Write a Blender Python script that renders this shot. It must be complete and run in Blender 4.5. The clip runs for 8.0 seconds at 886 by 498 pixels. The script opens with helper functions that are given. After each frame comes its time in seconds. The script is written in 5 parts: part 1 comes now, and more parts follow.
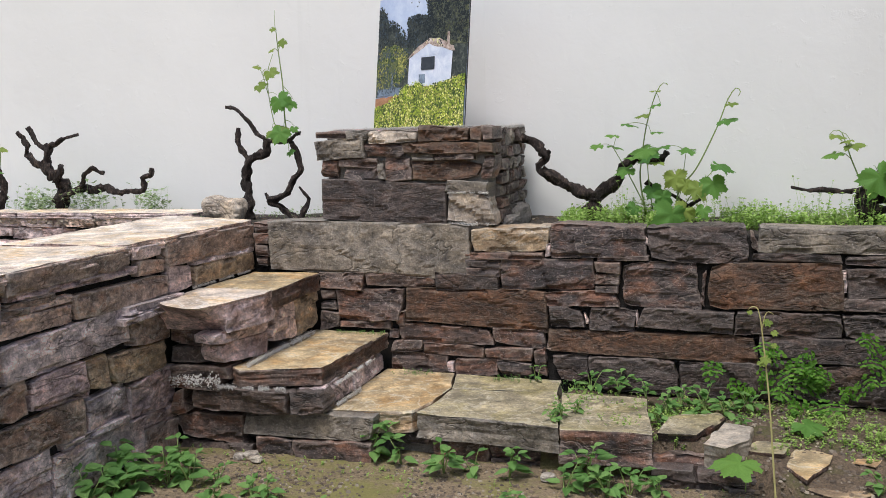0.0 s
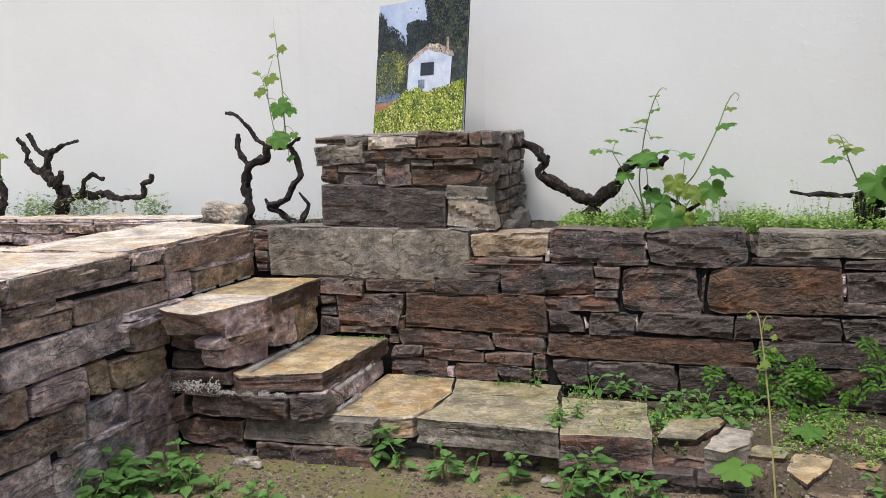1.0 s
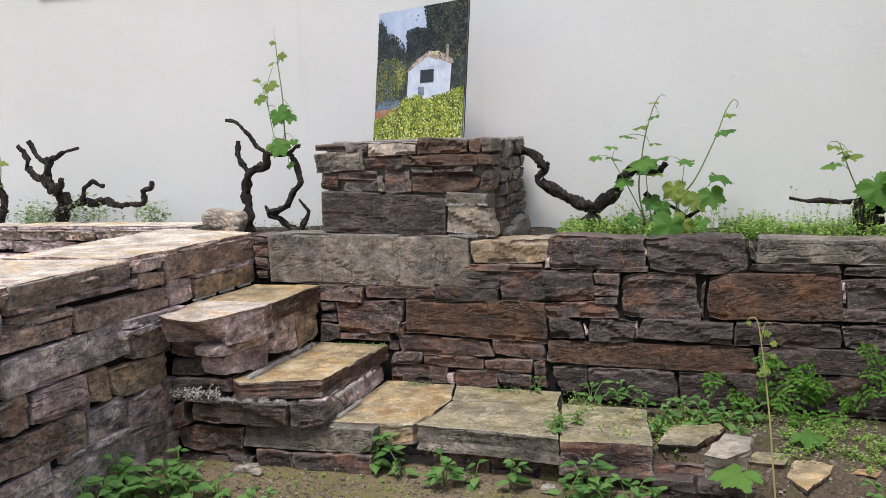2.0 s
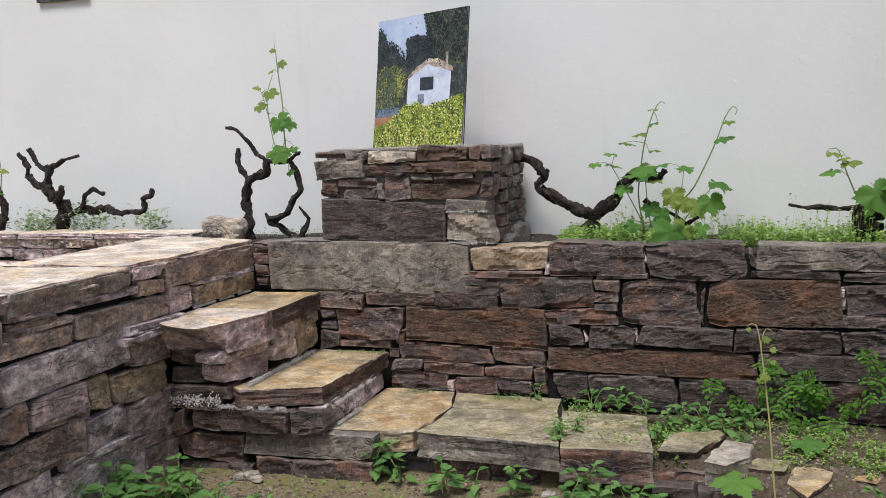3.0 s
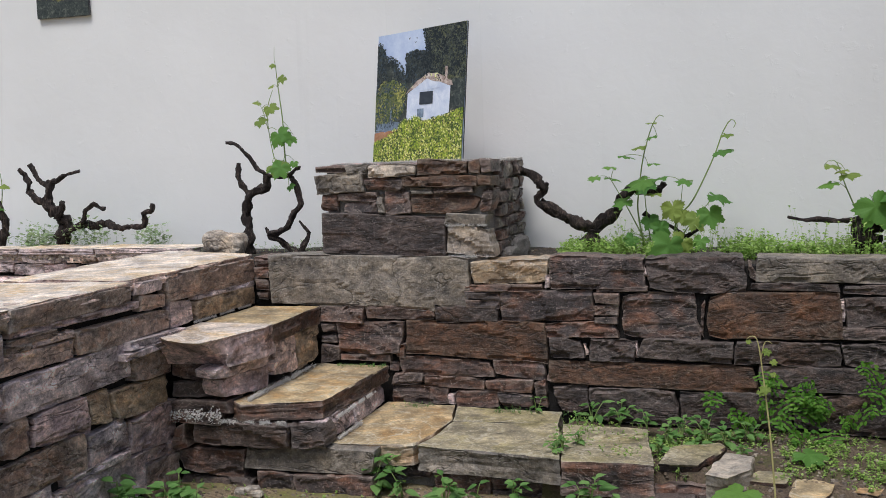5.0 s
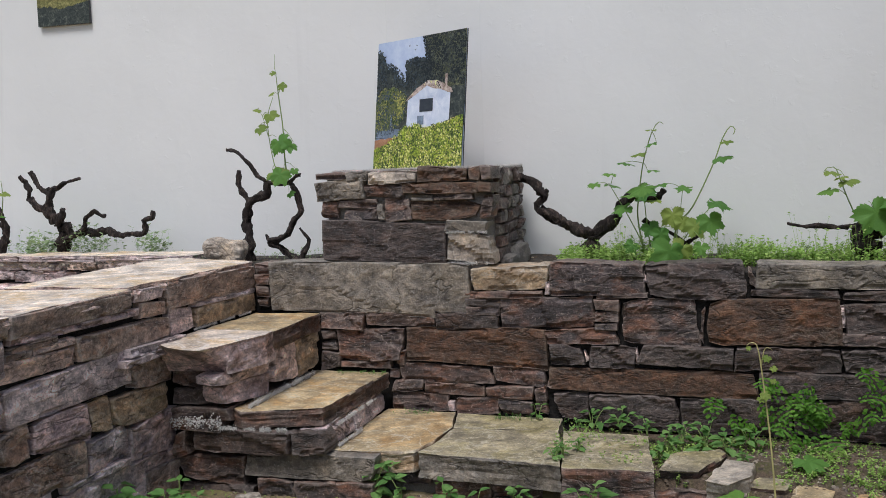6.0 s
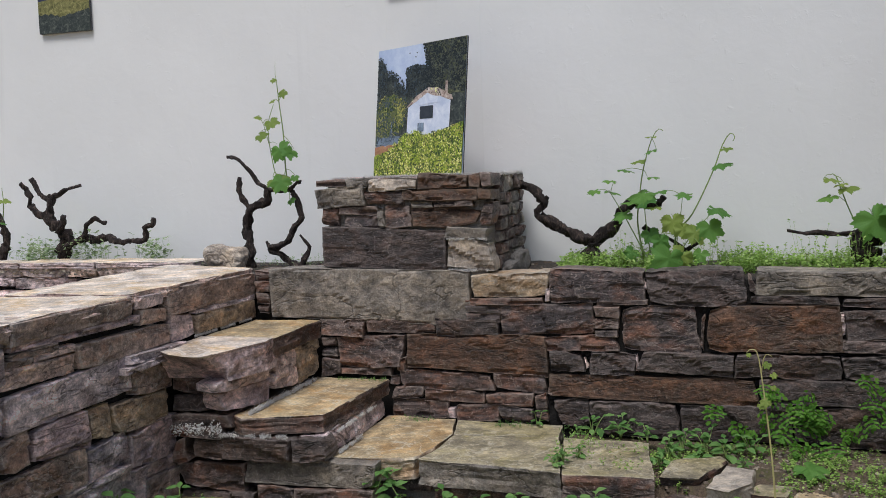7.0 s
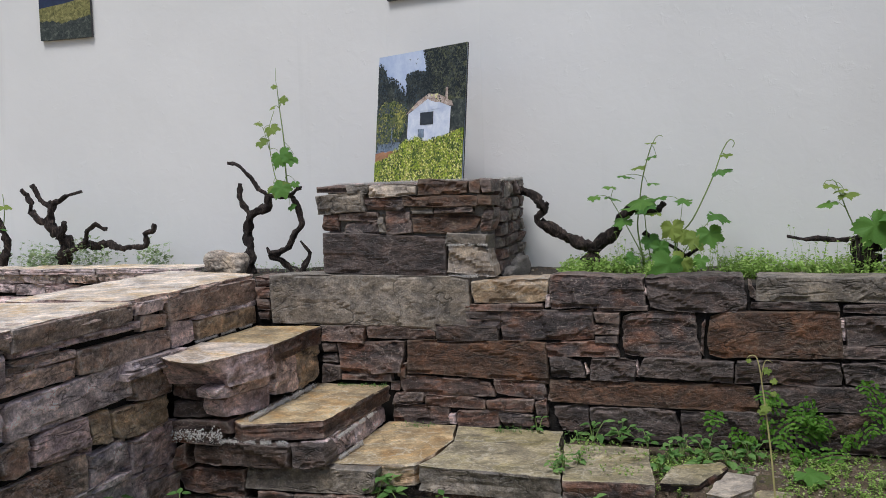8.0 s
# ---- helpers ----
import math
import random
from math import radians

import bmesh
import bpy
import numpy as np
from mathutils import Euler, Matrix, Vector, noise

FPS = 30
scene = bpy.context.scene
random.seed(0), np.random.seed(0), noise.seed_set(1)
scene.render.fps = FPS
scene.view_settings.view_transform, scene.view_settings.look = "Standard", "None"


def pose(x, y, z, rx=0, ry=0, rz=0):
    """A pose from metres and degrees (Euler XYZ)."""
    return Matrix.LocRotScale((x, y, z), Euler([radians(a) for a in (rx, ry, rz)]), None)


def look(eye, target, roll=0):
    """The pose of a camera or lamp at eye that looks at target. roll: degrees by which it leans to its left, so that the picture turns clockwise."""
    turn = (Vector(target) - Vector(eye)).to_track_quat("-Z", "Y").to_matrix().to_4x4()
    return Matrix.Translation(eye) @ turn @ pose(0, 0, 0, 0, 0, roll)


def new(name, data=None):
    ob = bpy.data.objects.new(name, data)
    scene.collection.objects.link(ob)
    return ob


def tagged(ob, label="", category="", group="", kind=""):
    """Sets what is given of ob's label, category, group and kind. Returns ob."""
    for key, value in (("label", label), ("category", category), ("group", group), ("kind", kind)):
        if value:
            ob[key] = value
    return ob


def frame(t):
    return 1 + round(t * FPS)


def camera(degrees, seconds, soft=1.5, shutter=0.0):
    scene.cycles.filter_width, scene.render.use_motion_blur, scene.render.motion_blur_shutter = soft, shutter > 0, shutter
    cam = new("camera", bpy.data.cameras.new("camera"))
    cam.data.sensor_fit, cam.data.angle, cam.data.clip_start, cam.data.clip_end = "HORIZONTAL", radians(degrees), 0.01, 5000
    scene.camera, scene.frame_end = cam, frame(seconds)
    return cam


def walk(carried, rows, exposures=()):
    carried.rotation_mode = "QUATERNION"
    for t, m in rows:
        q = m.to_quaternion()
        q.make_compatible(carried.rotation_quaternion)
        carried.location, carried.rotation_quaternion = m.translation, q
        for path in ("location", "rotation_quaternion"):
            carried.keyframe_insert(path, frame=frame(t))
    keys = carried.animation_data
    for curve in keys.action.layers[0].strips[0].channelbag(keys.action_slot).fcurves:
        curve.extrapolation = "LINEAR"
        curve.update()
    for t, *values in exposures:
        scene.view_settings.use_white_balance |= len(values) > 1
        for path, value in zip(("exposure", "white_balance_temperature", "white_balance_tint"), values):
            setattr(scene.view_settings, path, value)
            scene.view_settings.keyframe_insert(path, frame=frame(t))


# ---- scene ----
cam = camera(49.5, 8.0, soft=0.8)
EYE = 1.15
# seconds, x, y, rise, pitch, lean, yaw
ROWS = [
    (0.0, 0.0000, 0.0000, 0.0000, -7.400, 1.300, 17.000),
    (0.5, 0.0007, -0.0023, 0.0003, -7.269, 1.396, 16.980),
    (1.0, 0.0014, -0.0045, 0.0006, -7.097, 1.446, 16.967),
    (1.5, 0.0020, -0.0066, 0.0009, -6.902, 1.475, 16.959),
    (3.0, 0.0038, -0.0122, 0.0017, -6.278, 1.579, 16.939),
    (3.5, 0.0043, -0.0140, 0.0019, -6.073, 1.633, 16.932),
    (4.0, 0.0048, -0.0157, 0.0021, -5.871, 1.693, 16.925),
    (4.5, 0.0054, -0.0174, 0.0024, -5.670, 1.753, 16.920),
    (6.0, 0.0070, -0.0226, 0.0031, -5.061, 1.867, 16.919),
    (6.5, 0.0076, -0.0244, 0.0033, -4.856, 1.875, 16.925),
    (7.0, 0.0081, -0.0263, 0.0036, -4.655, 1.872, 16.933),
    (7.5, 0.0088, -0.0283, 0.0039, -4.466, 1.872, 16.942),
    (8.0, 0.0094, -0.0304, 0.0041, -4.300, 1.896, 16.948),
]
EXPOSURES = [(0.0, 0.02, 6300, 10), (4.0, -0.19, 6200, 10), (8.0, -0.40, 6100, 10)]
walk(cam, [(t, pose(x, y, EYE + z, 90 + p, r, w)) for t, x, y, z, p, r, w in ROWS], EXPOSURES)

# ---- light: bright overcast sky, soft sun from high on the left behind the camera ----
SUN_UP, SUN_TURN = 63.0, 187.0
world = bpy.data.worlds.new("overcast")
world.use_nodes = True
scene.world = world
sky = world.node_tree.nodes.new("ShaderNodeTexSky")
sky.sky_type, sky.sun_disc = "NISHITA", False
sky.sun_elevation, sky.sun_rotation = radians(SUN_UP), radians(SUN_TURN)
sky.air_density, sky.dust_density, sky.ozone_density = 1.0, 3.0, 1.0
back = world.node_tree.nodes["Background"]
back.inputs["Strength"].default_value = 0.118
world.node_tree.links.new(sky.outputs["Color"], back.inputs["Color"])
lamp = bpy.data.lights.new("sun", "SUN")
lamp.energy, lamp.angle, lamp.color = 2.9, radians(20), (1.0, 0.97, 0.93)
sun = new("sun", lamp)
a, e = radians(SUN_TURN), radians(SUN_UP)
sun.matrix_world = look((math.sin(a) * math.cos(e) * 20, math.cos(a) * math.cos(e) * 20, math.sin(e) * 20), (0, 0, 0))


# ---- materials ----
def material(name):
    m = bpy.data.materials.new(name)
    m.use_nodes = True
    return m, m.node_tree, m.node_tree.nodes["Principled BSDF"]


def node(tree, kind, links=(), **values):
    n = tree.nodes.new(kind)
    for k, v in values.items():
        if k == "ramp":
            r = n.color_ramp
            while len(r.elements) < len(v):
                r.elements.new(0.5)
            for el, (p, c) in zip(r.elements, v):
                el.position, el.color = p, (*c, 1)
        elif k in n.inputs:
            n.inputs[k].default_value = v
        else:
            n.inputs[k.replace("_", " ")].default_value = v
    for key, out in links:
        tree.links.new(out, n.inputs[key])
    return n


def coords(tree, scale=(1, 1, 1), shift=True):
    c = tree.nodes.new("ShaderNodeTexCoord")
    g = tree.nodes.new("ShaderNodeMapping")
    g.inputs["Scale"].default_value = scale
    tree.links.new(c.outputs["Object"], g.inputs["Vector"])
    if shift:
        info = tree.nodes.new("ShaderNodeObjectInfo")
        far = node(tree, "ShaderNodeVectorMath", [(0, info.outputs["Random"])])
        far.operation = "SCALE"
        far.inputs["Scale"].default_value = 40.0
        tree.links.new(far.outputs["Vector"], g.inputs["Location"])
    return g.outputs["Vector"]


def mix(tree, factor, one, two, blend="MIX"):
    n = tree.nodes.new("ShaderNodeMix")
    n.data_type, n.blend_type = "RGBA", blend
    for key, value in ((0, factor), (6, one), (7, two)):
        if hasattr(value, "is_linked"):
            tree.links.new(value, n.inputs[key])
        elif key == 0:
            n.inputs[0].default_value = value
        else:
            n.inputs[key].default_value = (*value, 1)
    return n.outputs[2]


def ramp(tree, fac, stops):
    return node(tree, "ShaderNodeValToRGB", [("Fac", fac)], ramp=stops).outputs["Color"]


def noisy(tree, where, scale, detail=6.0, rough=0.6, twist=0.0):
    return node(tree, "ShaderNodeTexNoise", [("Vector", where)], Scale=scale, Detail=detail, Roughness=rough, Distortion=twist).outputs["Fac"]


def relief(tree, shader, layers):
    """Bump layers: (height socket, strength, distance)."""
    last = None
    for height, strength, distance in layers:
        b = node(tree, "ShaderNodeBump", [("Height", height)], Strength=strength, Distance=distance)
        if last:
            tree.links.new(last, b.inputs["Normal"])
        last = b.outputs["Normal"]
    tree.links.new(last, shader.inputs["Normal"])


def slate(name, tones, rust, lichen, layers=4.5, soft=1.0):
    """Split slate: a tone of its own for each stone, bedding streaks, rust patches, pale fracture lines, dark cracks and a few specks."""
    m, t, s = material(name)
    flat = coords(t, (1, 1, 1))
    bed = coords(t, (1.5, 1.5, 0.75 * layers))
    info = t.nodes.new("ShaderNodeObjectInfo").outputs["Random"]
    patch = noisy(t, flat, 9, 6, 0.62, 0.2)
    streak = noisy(t, bed, 6.0, 7, 0.62, 0.4)
    grain = noisy(t, flat, 120, 5, 0.6)
    mottle = noisy(t, coords(t, (1, 1, 1.3)), 34, 8, 0.72, 0.2)
    c = ramp(t, info, tones)
    c = mix(t, 0.9, c, ramp(t, patch, [(0.34, (0.60, 0.60, 0.63)), (0.66, (1.42, 1.40, 1.36))]), "MULTIPLY")
    stain = ramp(t, noisy(t, coords(t, (1, 1, 1.9)), 5.0, 8, 0.62, 0.9), [(0.48, (0, 0, 0)), (0.64, (rust[3],) * 3)])
    c = mix(t, stain, c, rust[:3])
    c = mix(t, 0.35 + 0.6 * soft, c, ramp(t, streak, [(0.34, (0.45, 0.45, 0.47)), (0.50, (0.95, 0.95, 0.95)), (0.66, (1.6, 1.57, 1.53))]), "MULTIPLY")
    c = mix(t, 0.22 + 0.63 * soft, c, ramp(t, mottle, [(0.36, (0.40, 0.40, 0.40)), (0.64, (1.72, 1.70, 1.66))]), "MULTIPLY")
    pale = tuple(k0 + 0.95 * k for k0, k in zip((0.05, 0.042, 0.036), lichen[:3]))
    veins = ramp(t, noisy(t, coords(t, (1, 1, 0.5 * layers)), 4.2, 5, 0.55, 0.5), [(0.488, (0, 0, 0)), (0.5, (0.8 * lichen[3] + 0.2,) * 3), (0.512, (0, 0, 0))])
    c = mix(t, veins, c, pale)
    bloom = ramp(t, noisy(t, flat, 17, 10, 0.74, 0.7), [(0.58, (0, 0, 0)), (0.70, (0.9 * lichen[3],) * 3)])
    c = mix(t, bloom, c, lichen[:3])
    worn = ramp(t, t.nodes.new("ShaderNodeNewGeometry").outputs["Pointiness"], [(0.52, (0, 0, 0)), (0.60, (0.65, 0.65, 0.65))])
    c = mix(t, worn, c, pale)
    gap = noisy(t, coords(t, (1, 1, 0.8 * layers)), 3.0, 4, 0.55, 0.5)
    crack = ramp(t, gap, [(0.488, (1, 1, 1)), (0.5, (0.25, 0.24, 0.23)), (0.512, (1, 1, 1))])
    c = mix(t, 0.75 * soft, c, crack, "MULTIPLY")
    speck = ramp(t, grain, [(0.60, (0, 0, 0)), (0.70, (0.6, 0.6, 0.6))])
    c = mix(t, speck, c, pale)
    c = mix(t, 0.5, c, ramp(t, grain, [(0.35, (0.62, 0.62, 0.62)), (0.65, (1.36, 1.36, 1.36))]), "MULTIPLY")
    t.links.new(c, s.inputs["Base Color"])
    t.links.new(ramp(t, mottle, [(0.3, (0.42,) * 3), (0.7, (0.72,) * 3)]), s.inputs["Roughness"])
    relief(t, s, [(patch, 0.6 * soft, 0.025), (streak, 0.9 * soft + 0.1, 0.018), (crack, 0.7 * soft, 0.010), (mottle, 0.7 * soft + 0.15, 0.009), (grain, 0.35, 0.0022)])
    return m


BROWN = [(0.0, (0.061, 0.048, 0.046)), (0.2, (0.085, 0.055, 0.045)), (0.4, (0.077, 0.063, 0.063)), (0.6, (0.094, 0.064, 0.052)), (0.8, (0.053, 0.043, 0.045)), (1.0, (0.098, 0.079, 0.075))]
# lifted far above BROWN: light that right-facing stones lack is put into their tones
GREY_LIFTED = [(0.0, (0.592, 0.476, 0.477)), (0.2, (0.499, 0.365, 0.360)), (0.4, (0.695, 0.581, 0.580)), (0.6, (0.510, 0.443, 0.477)), (0.8, (0.695, 0.520, 0.440)), (1.0, (0.579, 0.476, 0.477))]
TAN = [(0.0, (0.306, 0.230, 0.145)), (0.5, (0.357, 0.264, 0.170)), (1.0, (0.306, 0.246, 0.178))]
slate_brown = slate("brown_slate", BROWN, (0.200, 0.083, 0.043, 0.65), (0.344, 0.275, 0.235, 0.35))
slate_grey = slate("grey_slate", GREY_LIFTED, (0.292, 0.148, 0.089, 0.5), (0.497, 0.428, 0.420, 0.4))
slate_tan = slate("tan_slate", TAN, (0.360, 0.198, 0.081, 0.6), (0.495, 0.468, 0.414, 0.4), 5.0, 0.6)
slate_tread = slate("ochre_tread", [(0.0, (0.396, 0.301, 0.172)), (1.0, (0.430, 0.344, 0.215))], (0.45, 0.25, 0.08, 0.6), (0.60, 0.56, 0.45, 0.55), 2.0, 0.35)
slate_mossy = slate("mossy_slab", [(0.0, (0.294, 0.254, 0.162)), (1.0, (0.324, 0.283, 0.191))], (0.304, 0.258, 0.101, 0.6), (0.534, 0.488, 0.386, 0.55), 2.0, 0.42)
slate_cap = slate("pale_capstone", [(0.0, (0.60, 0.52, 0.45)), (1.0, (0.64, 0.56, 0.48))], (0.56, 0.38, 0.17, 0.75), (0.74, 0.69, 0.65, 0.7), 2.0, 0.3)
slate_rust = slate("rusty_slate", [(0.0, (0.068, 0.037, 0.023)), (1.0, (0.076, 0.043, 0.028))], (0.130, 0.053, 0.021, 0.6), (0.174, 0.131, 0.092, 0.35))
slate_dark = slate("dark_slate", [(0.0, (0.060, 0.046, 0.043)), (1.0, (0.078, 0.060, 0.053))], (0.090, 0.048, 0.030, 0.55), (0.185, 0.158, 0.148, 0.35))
slate_plain = slate("plain_grey_slate", [(0.0, (0.191, 0.166, 0.138)), (1.0, (0.191, 0.166, 0.138))], (0.168, 0.134, 0.089, 0.45), (0.297, 0.277, 0.248, 0.3), 2.2, 0.8)
slate_pale = slate("pale_slate", [(0.0, (0.344, 0.304, 0.256)), (1.0, (0.400, 0.360, 0.312))], (0.344, 0.264, 0.168, 0.3), (0.496, 0.472, 0.424, 0.5), 2.0, 0.5)
lump_stone = slate("lump_limestone", [(0.0, (0.34, 0.29, 0.24)), (1.0, (0.34, 0.29, 0.24))], (0.36, 0.27, 0.17, 0.5), (0.50, 0.46, 0.41, 0.5), 1.6, 0.8)
slate_umber = slate("umber_slate", [(0.0, (0.33, 0.245, 0.205)), (1.0, (0.38, 0.29, 0.24))], (0.30, 0.15, 0.085, 0.65), (0.50, 0.46, 0.42, 0.4))
slate_ochre = slate("ochre_slate", [(0.0, (0.396, 0.300, 0.198)), (1.0, (0.444, 0.336, 0.228))], (0.336, 0.168, 0.072, 0.5), (0.504, 0.444, 0.360, 0.35))


def earthy(name, dark, light, green, amount, scale=9.0, bump=0.02):
    m, t, s = material(name)
    flat = coords(t, shift=False)
    big, fine = noisy(t, flat, scale * 0.4, 5), noisy(t, flat, scale * 12, 8, 0.75)
    c = mix(t, ramp(t, fine, [(0.3, (0, 0, 0)), (0.7, (1, 1, 1))]), dark, light)
    c = mix(t, 0.5, c, ramp(t, big, [(0.3, (0.6, 0.6, 0.6)), (0.7, (1.25, 1.22, 1.2))]), "MULTIPLY")
    moss = ramp(t, noisy(t, flat, scale * 0.55, 7, 0.7, 0.5), [(0.62 - amount * 0.3, (0, 0, 0)), (0.72 - amount * 0.2, (1, 1, 1))])
    c = mix(t, mix(t, 1.0, moss, (min(1, amount * 1.4),) * 3, "MULTIPLY"), c, green)
    t.links.new(c, s.inputs["Base Color"])
    s.inputs["Roughness"].default_value = 0.95
    relief(t, s, [(big, 0.6, bump * 2), (fine, 0.9, bump * 0.6)])
    return m


soil = earthy("soil", (0.10, 0.072, 0.045), (0.46, 0.35, 0.225), (0.22, 0.215, 0.055), 0.55)
litter_soil = earthy("litter_soil", (0.045, 0.033, 0.023), (0.25, 0.18, 0.12), (0.08, 0.095, 0.02), 0.4, 12.0)
dark_soil = earthy("dark_soil", (0.018, 0.015, 0.012), (0.085, 0.07, 0.055), (0.05, 0.07, 0.018), 0.35)
mortar = earthy("mortar", (0.007, 0.006, 0.006), (0.035, 0.031, 0.028), (0.06, 0.07, 0.03), 0.15, 14.0)
pale_mortar = earthy("pale_mortar", (0.12, 0.11, 0.10), (0.42, 0.39, 0.36), (0.2, 0.2, 0.12), 0.1, 22.0)
# low brown tone keeps the added shading wall from bouncing light
shade_wall_brown = earthy("shade_wall_brown", (0.10, 0.085, 0.07), (0.24, 0.20, 0.165), (0.12, 0.12, 0.06), 0.2, 10.0, 0.012)
lime = earthy("lime_mortar", (0.62, 0.60, 0.57), (0.88, 0.86, 0.83), (0.3, 0.3, 0.2), 0.05, 30.0, 0.01)


def plaster():
    m, t, s = material("white_plaster")
    flat = coords(t, shift=False)
    cloud, lumps, grain = noisy(t, flat, 1.3, 4), noisy(t, flat, 9, 5, 0.55, 0.4), noisy(t, flat, 90, 4)
    streak = noisy(t, coords(t, (7, 7, 0.35), False), 1.6, 5, 0.6)
    c = mix(t, ramp(t, cloud, [(0.3, (0, 0, 0)), (0.7, (1, 1, 1))]), (0.76, 0.755, 0.74), (0.82, 0.815, 0.80))
    c = mix(t, ramp(t, streak, [(0.62, (0, 0, 0)), (0.8, (0.35, 0.35, 0.35))]), c, (0.66, 0.655, 0.64))
    t.links.new(c, s.inputs["Base Color"])
    s.inputs["Roughness"].default_value = 0.75
    chips = ramp(t, noisy(t, flat, 19, 5, 0.62, 0.5), [(0.61, (0, 0, 0)), (0.74, (1, 1, 1))])
    relief(t, s, [(lumps, 0.22, 0.010), (chips, 0.22, 0.003), (grain, 0.10, 0.0015)])
    return m


white_plaster = plaster()


def bark():
    m, t, s = material("vine_bark")
    where = coords(t, (1, 1, 0.35))
    n, g = noisy(t, where, 60, 8, 0.7, 1.0), noisy(t, where, 9, 4)
    c = ramp(t, n, [(0.32, (0.008, 0.006, 0.006)), (0.52, (0.036, 0.025, 0.022)), (0.70, (0.17, 0.125, 0.105))])
    c = mix(t, 0.5, c, ramp(t, g, [(0.3, (0.5, 0.5, 0.5)), (0.7, (1.2, 1.1, 1.0))]), "MULTIPLY")
    t.links.new(c, s.inputs["Base Color"])
    s.inputs["Roughness"].default_value = 0.9
    relief(t, s, [(n, 1.0, 0.02)])
    return m


vine_bark = bark()


def leafy(name, tones, through_colour, glow=0.28):
    m, t, s = material(name)
    info = t.nodes.new("ShaderNodeObjectInfo").outputs["Random"]
    island = t.nodes.new("ShaderNodeNewGeometry").outputs["Random Per Island"]
    both = node(t, "ShaderNodeMath", [(0, info), (1, island)])
    both.operation = "ADD"
    part_of = node(t, "ShaderNodeMath", [(0, both.outputs[0])])
    part_of.operation = "FRACT"
    c = ramp(t, part_of.outputs[0], tones)
    n = noisy(t, coords(t), 30, 5)
    c = mix(t, 0.5, c, ramp(t, n, [(0.3, (0.65, 0.7, 0.6)), (0.7, (1.25, 1.2, 1.2))]), "MULTIPLY")
    t.links.new(c, s.inputs["Base Color"])
    s.inputs["Roughness"].default_value = 0.6
    s.inputs["Specular IOR Level"].default_value = 0.22
    relief(t, s, [(n, 0.25, 0.004)])
    thin = node(t, "ShaderNodeBsdfTranslucent")
    thin.inputs["Color"].default_value = (*through_colour, 1)
    blend = node(t, "ShaderNodeMixShader", [(1, s.outputs[0]), (2, thin.outputs[0])], Fac=glow)
    t.links.new(blend.outputs[0], t.nodes["Material Output"].inputs["Surface"])
    return m


vine_green = leafy("vine_leaf", [(0.0, (0.058, 0.156, 0.039)), (0.5, (0.094, 0.218, 0.047)), (1.0, (0.140, 0.273, 0.055))], (0.203, 0.374, 0.055))
young_green = leafy("young_leaf", [(0.0, (0.144, 0.216, 0.045)), (1.0, (0.243, 0.315, 0.072))], (0.324, 0.414, 0.090))
weed_green = leafy("weed_leaf", [(0.0, (0.081, 0.182, 0.047)), (0.5, (0.126, 0.257, 0.071)), (1.0, (0.193, 0.331, 0.103))], (0.207, 0.364, 0.079))
fern_green = leafy("fern_leaf", [(0.0, (0.048, 0.142, 0.014)), (0.5, (0.089, 0.220, 0.024)), (1.0, (0.136, 0.271, 0.038))], (0.163, 0.336, 0.034))
cover_green = leafy("cover_leaf", [(0.0, (0.18, 0.32, 0.06)), (0.5, (0.28, 0.44, 0.10)), (1.0, (0.40, 0.52, 0.17))], (0.34, 0.52, 0.12))
pale_green = leafy("pale_cover_leaf", [(0.0, (0.22, 0.32, 0.16)), (1.0, (0.36, 0.46, 0.26))], (0.4, 0.5, 0.25))


def plain(name, colour, rough=0.6, metal=0.0, spread=0.12, scale=20.0):
    m, t, s = material(name)
    n = noisy(t, coords(t), scale, 6)
    low, high = [tuple(c * k for c in colour) for k in (1 - spread, 1 + spread)]
    t.links.new(ramp(t, n, [(0.3, low), (0.7, high)]), s.inputs["Base Color"])
    s.inputs["Roughness"].default_value, s.inputs["Metallic"].default_value = rough, metal
    return m


stem_green = plain("green_stem", (0.20, 0.28, 0.08), 0.55)
stem_brown = plain("brown_stem", (0.10, 0.075, 0.05), 0.8)
stalk_tan = plain("dry_stalk", (0.42, 0.38, 0.16), 0.6)


# ---- mesh helpers ----
def mesh_of(name, verts, faces, mat, smooth=True):
    me = bpy.data.meshes.new(name)
    me.from_pydata(verts, [], faces)
    me.materials.append(mat)
    me.polygons.foreach_set("use_smooth", [smooth] * len(faces))
    me.update()
    return me


def part(name, me, parent, m=None, label=""):
    ob = new(name, me)
    ob.parent = parent
    if m is not None:
        ob.matrix_basis = m
    return tagged(ob, label)


def thing(name, at, label, category, group="", kind=""):
    ob = new(name)
    ob.empty_display_size = 0.05
    ob.matrix_basis = pose(*at)
    return tagged(ob, label, category, group, kind)


def wob(x, y, z):
    return noise.noise((x, y, z))


def facet(x, z, o):
    """Split facets: every cell is a plane with a tilt of its own."""
    d, p = noise.voronoi((x + o, z, o))
    h = noise.cell_vector(p[0] * 5.3)
    return (x + o - p[0].x) * h.x + (z - p[0].y) * h.y + 0.25 * h.z


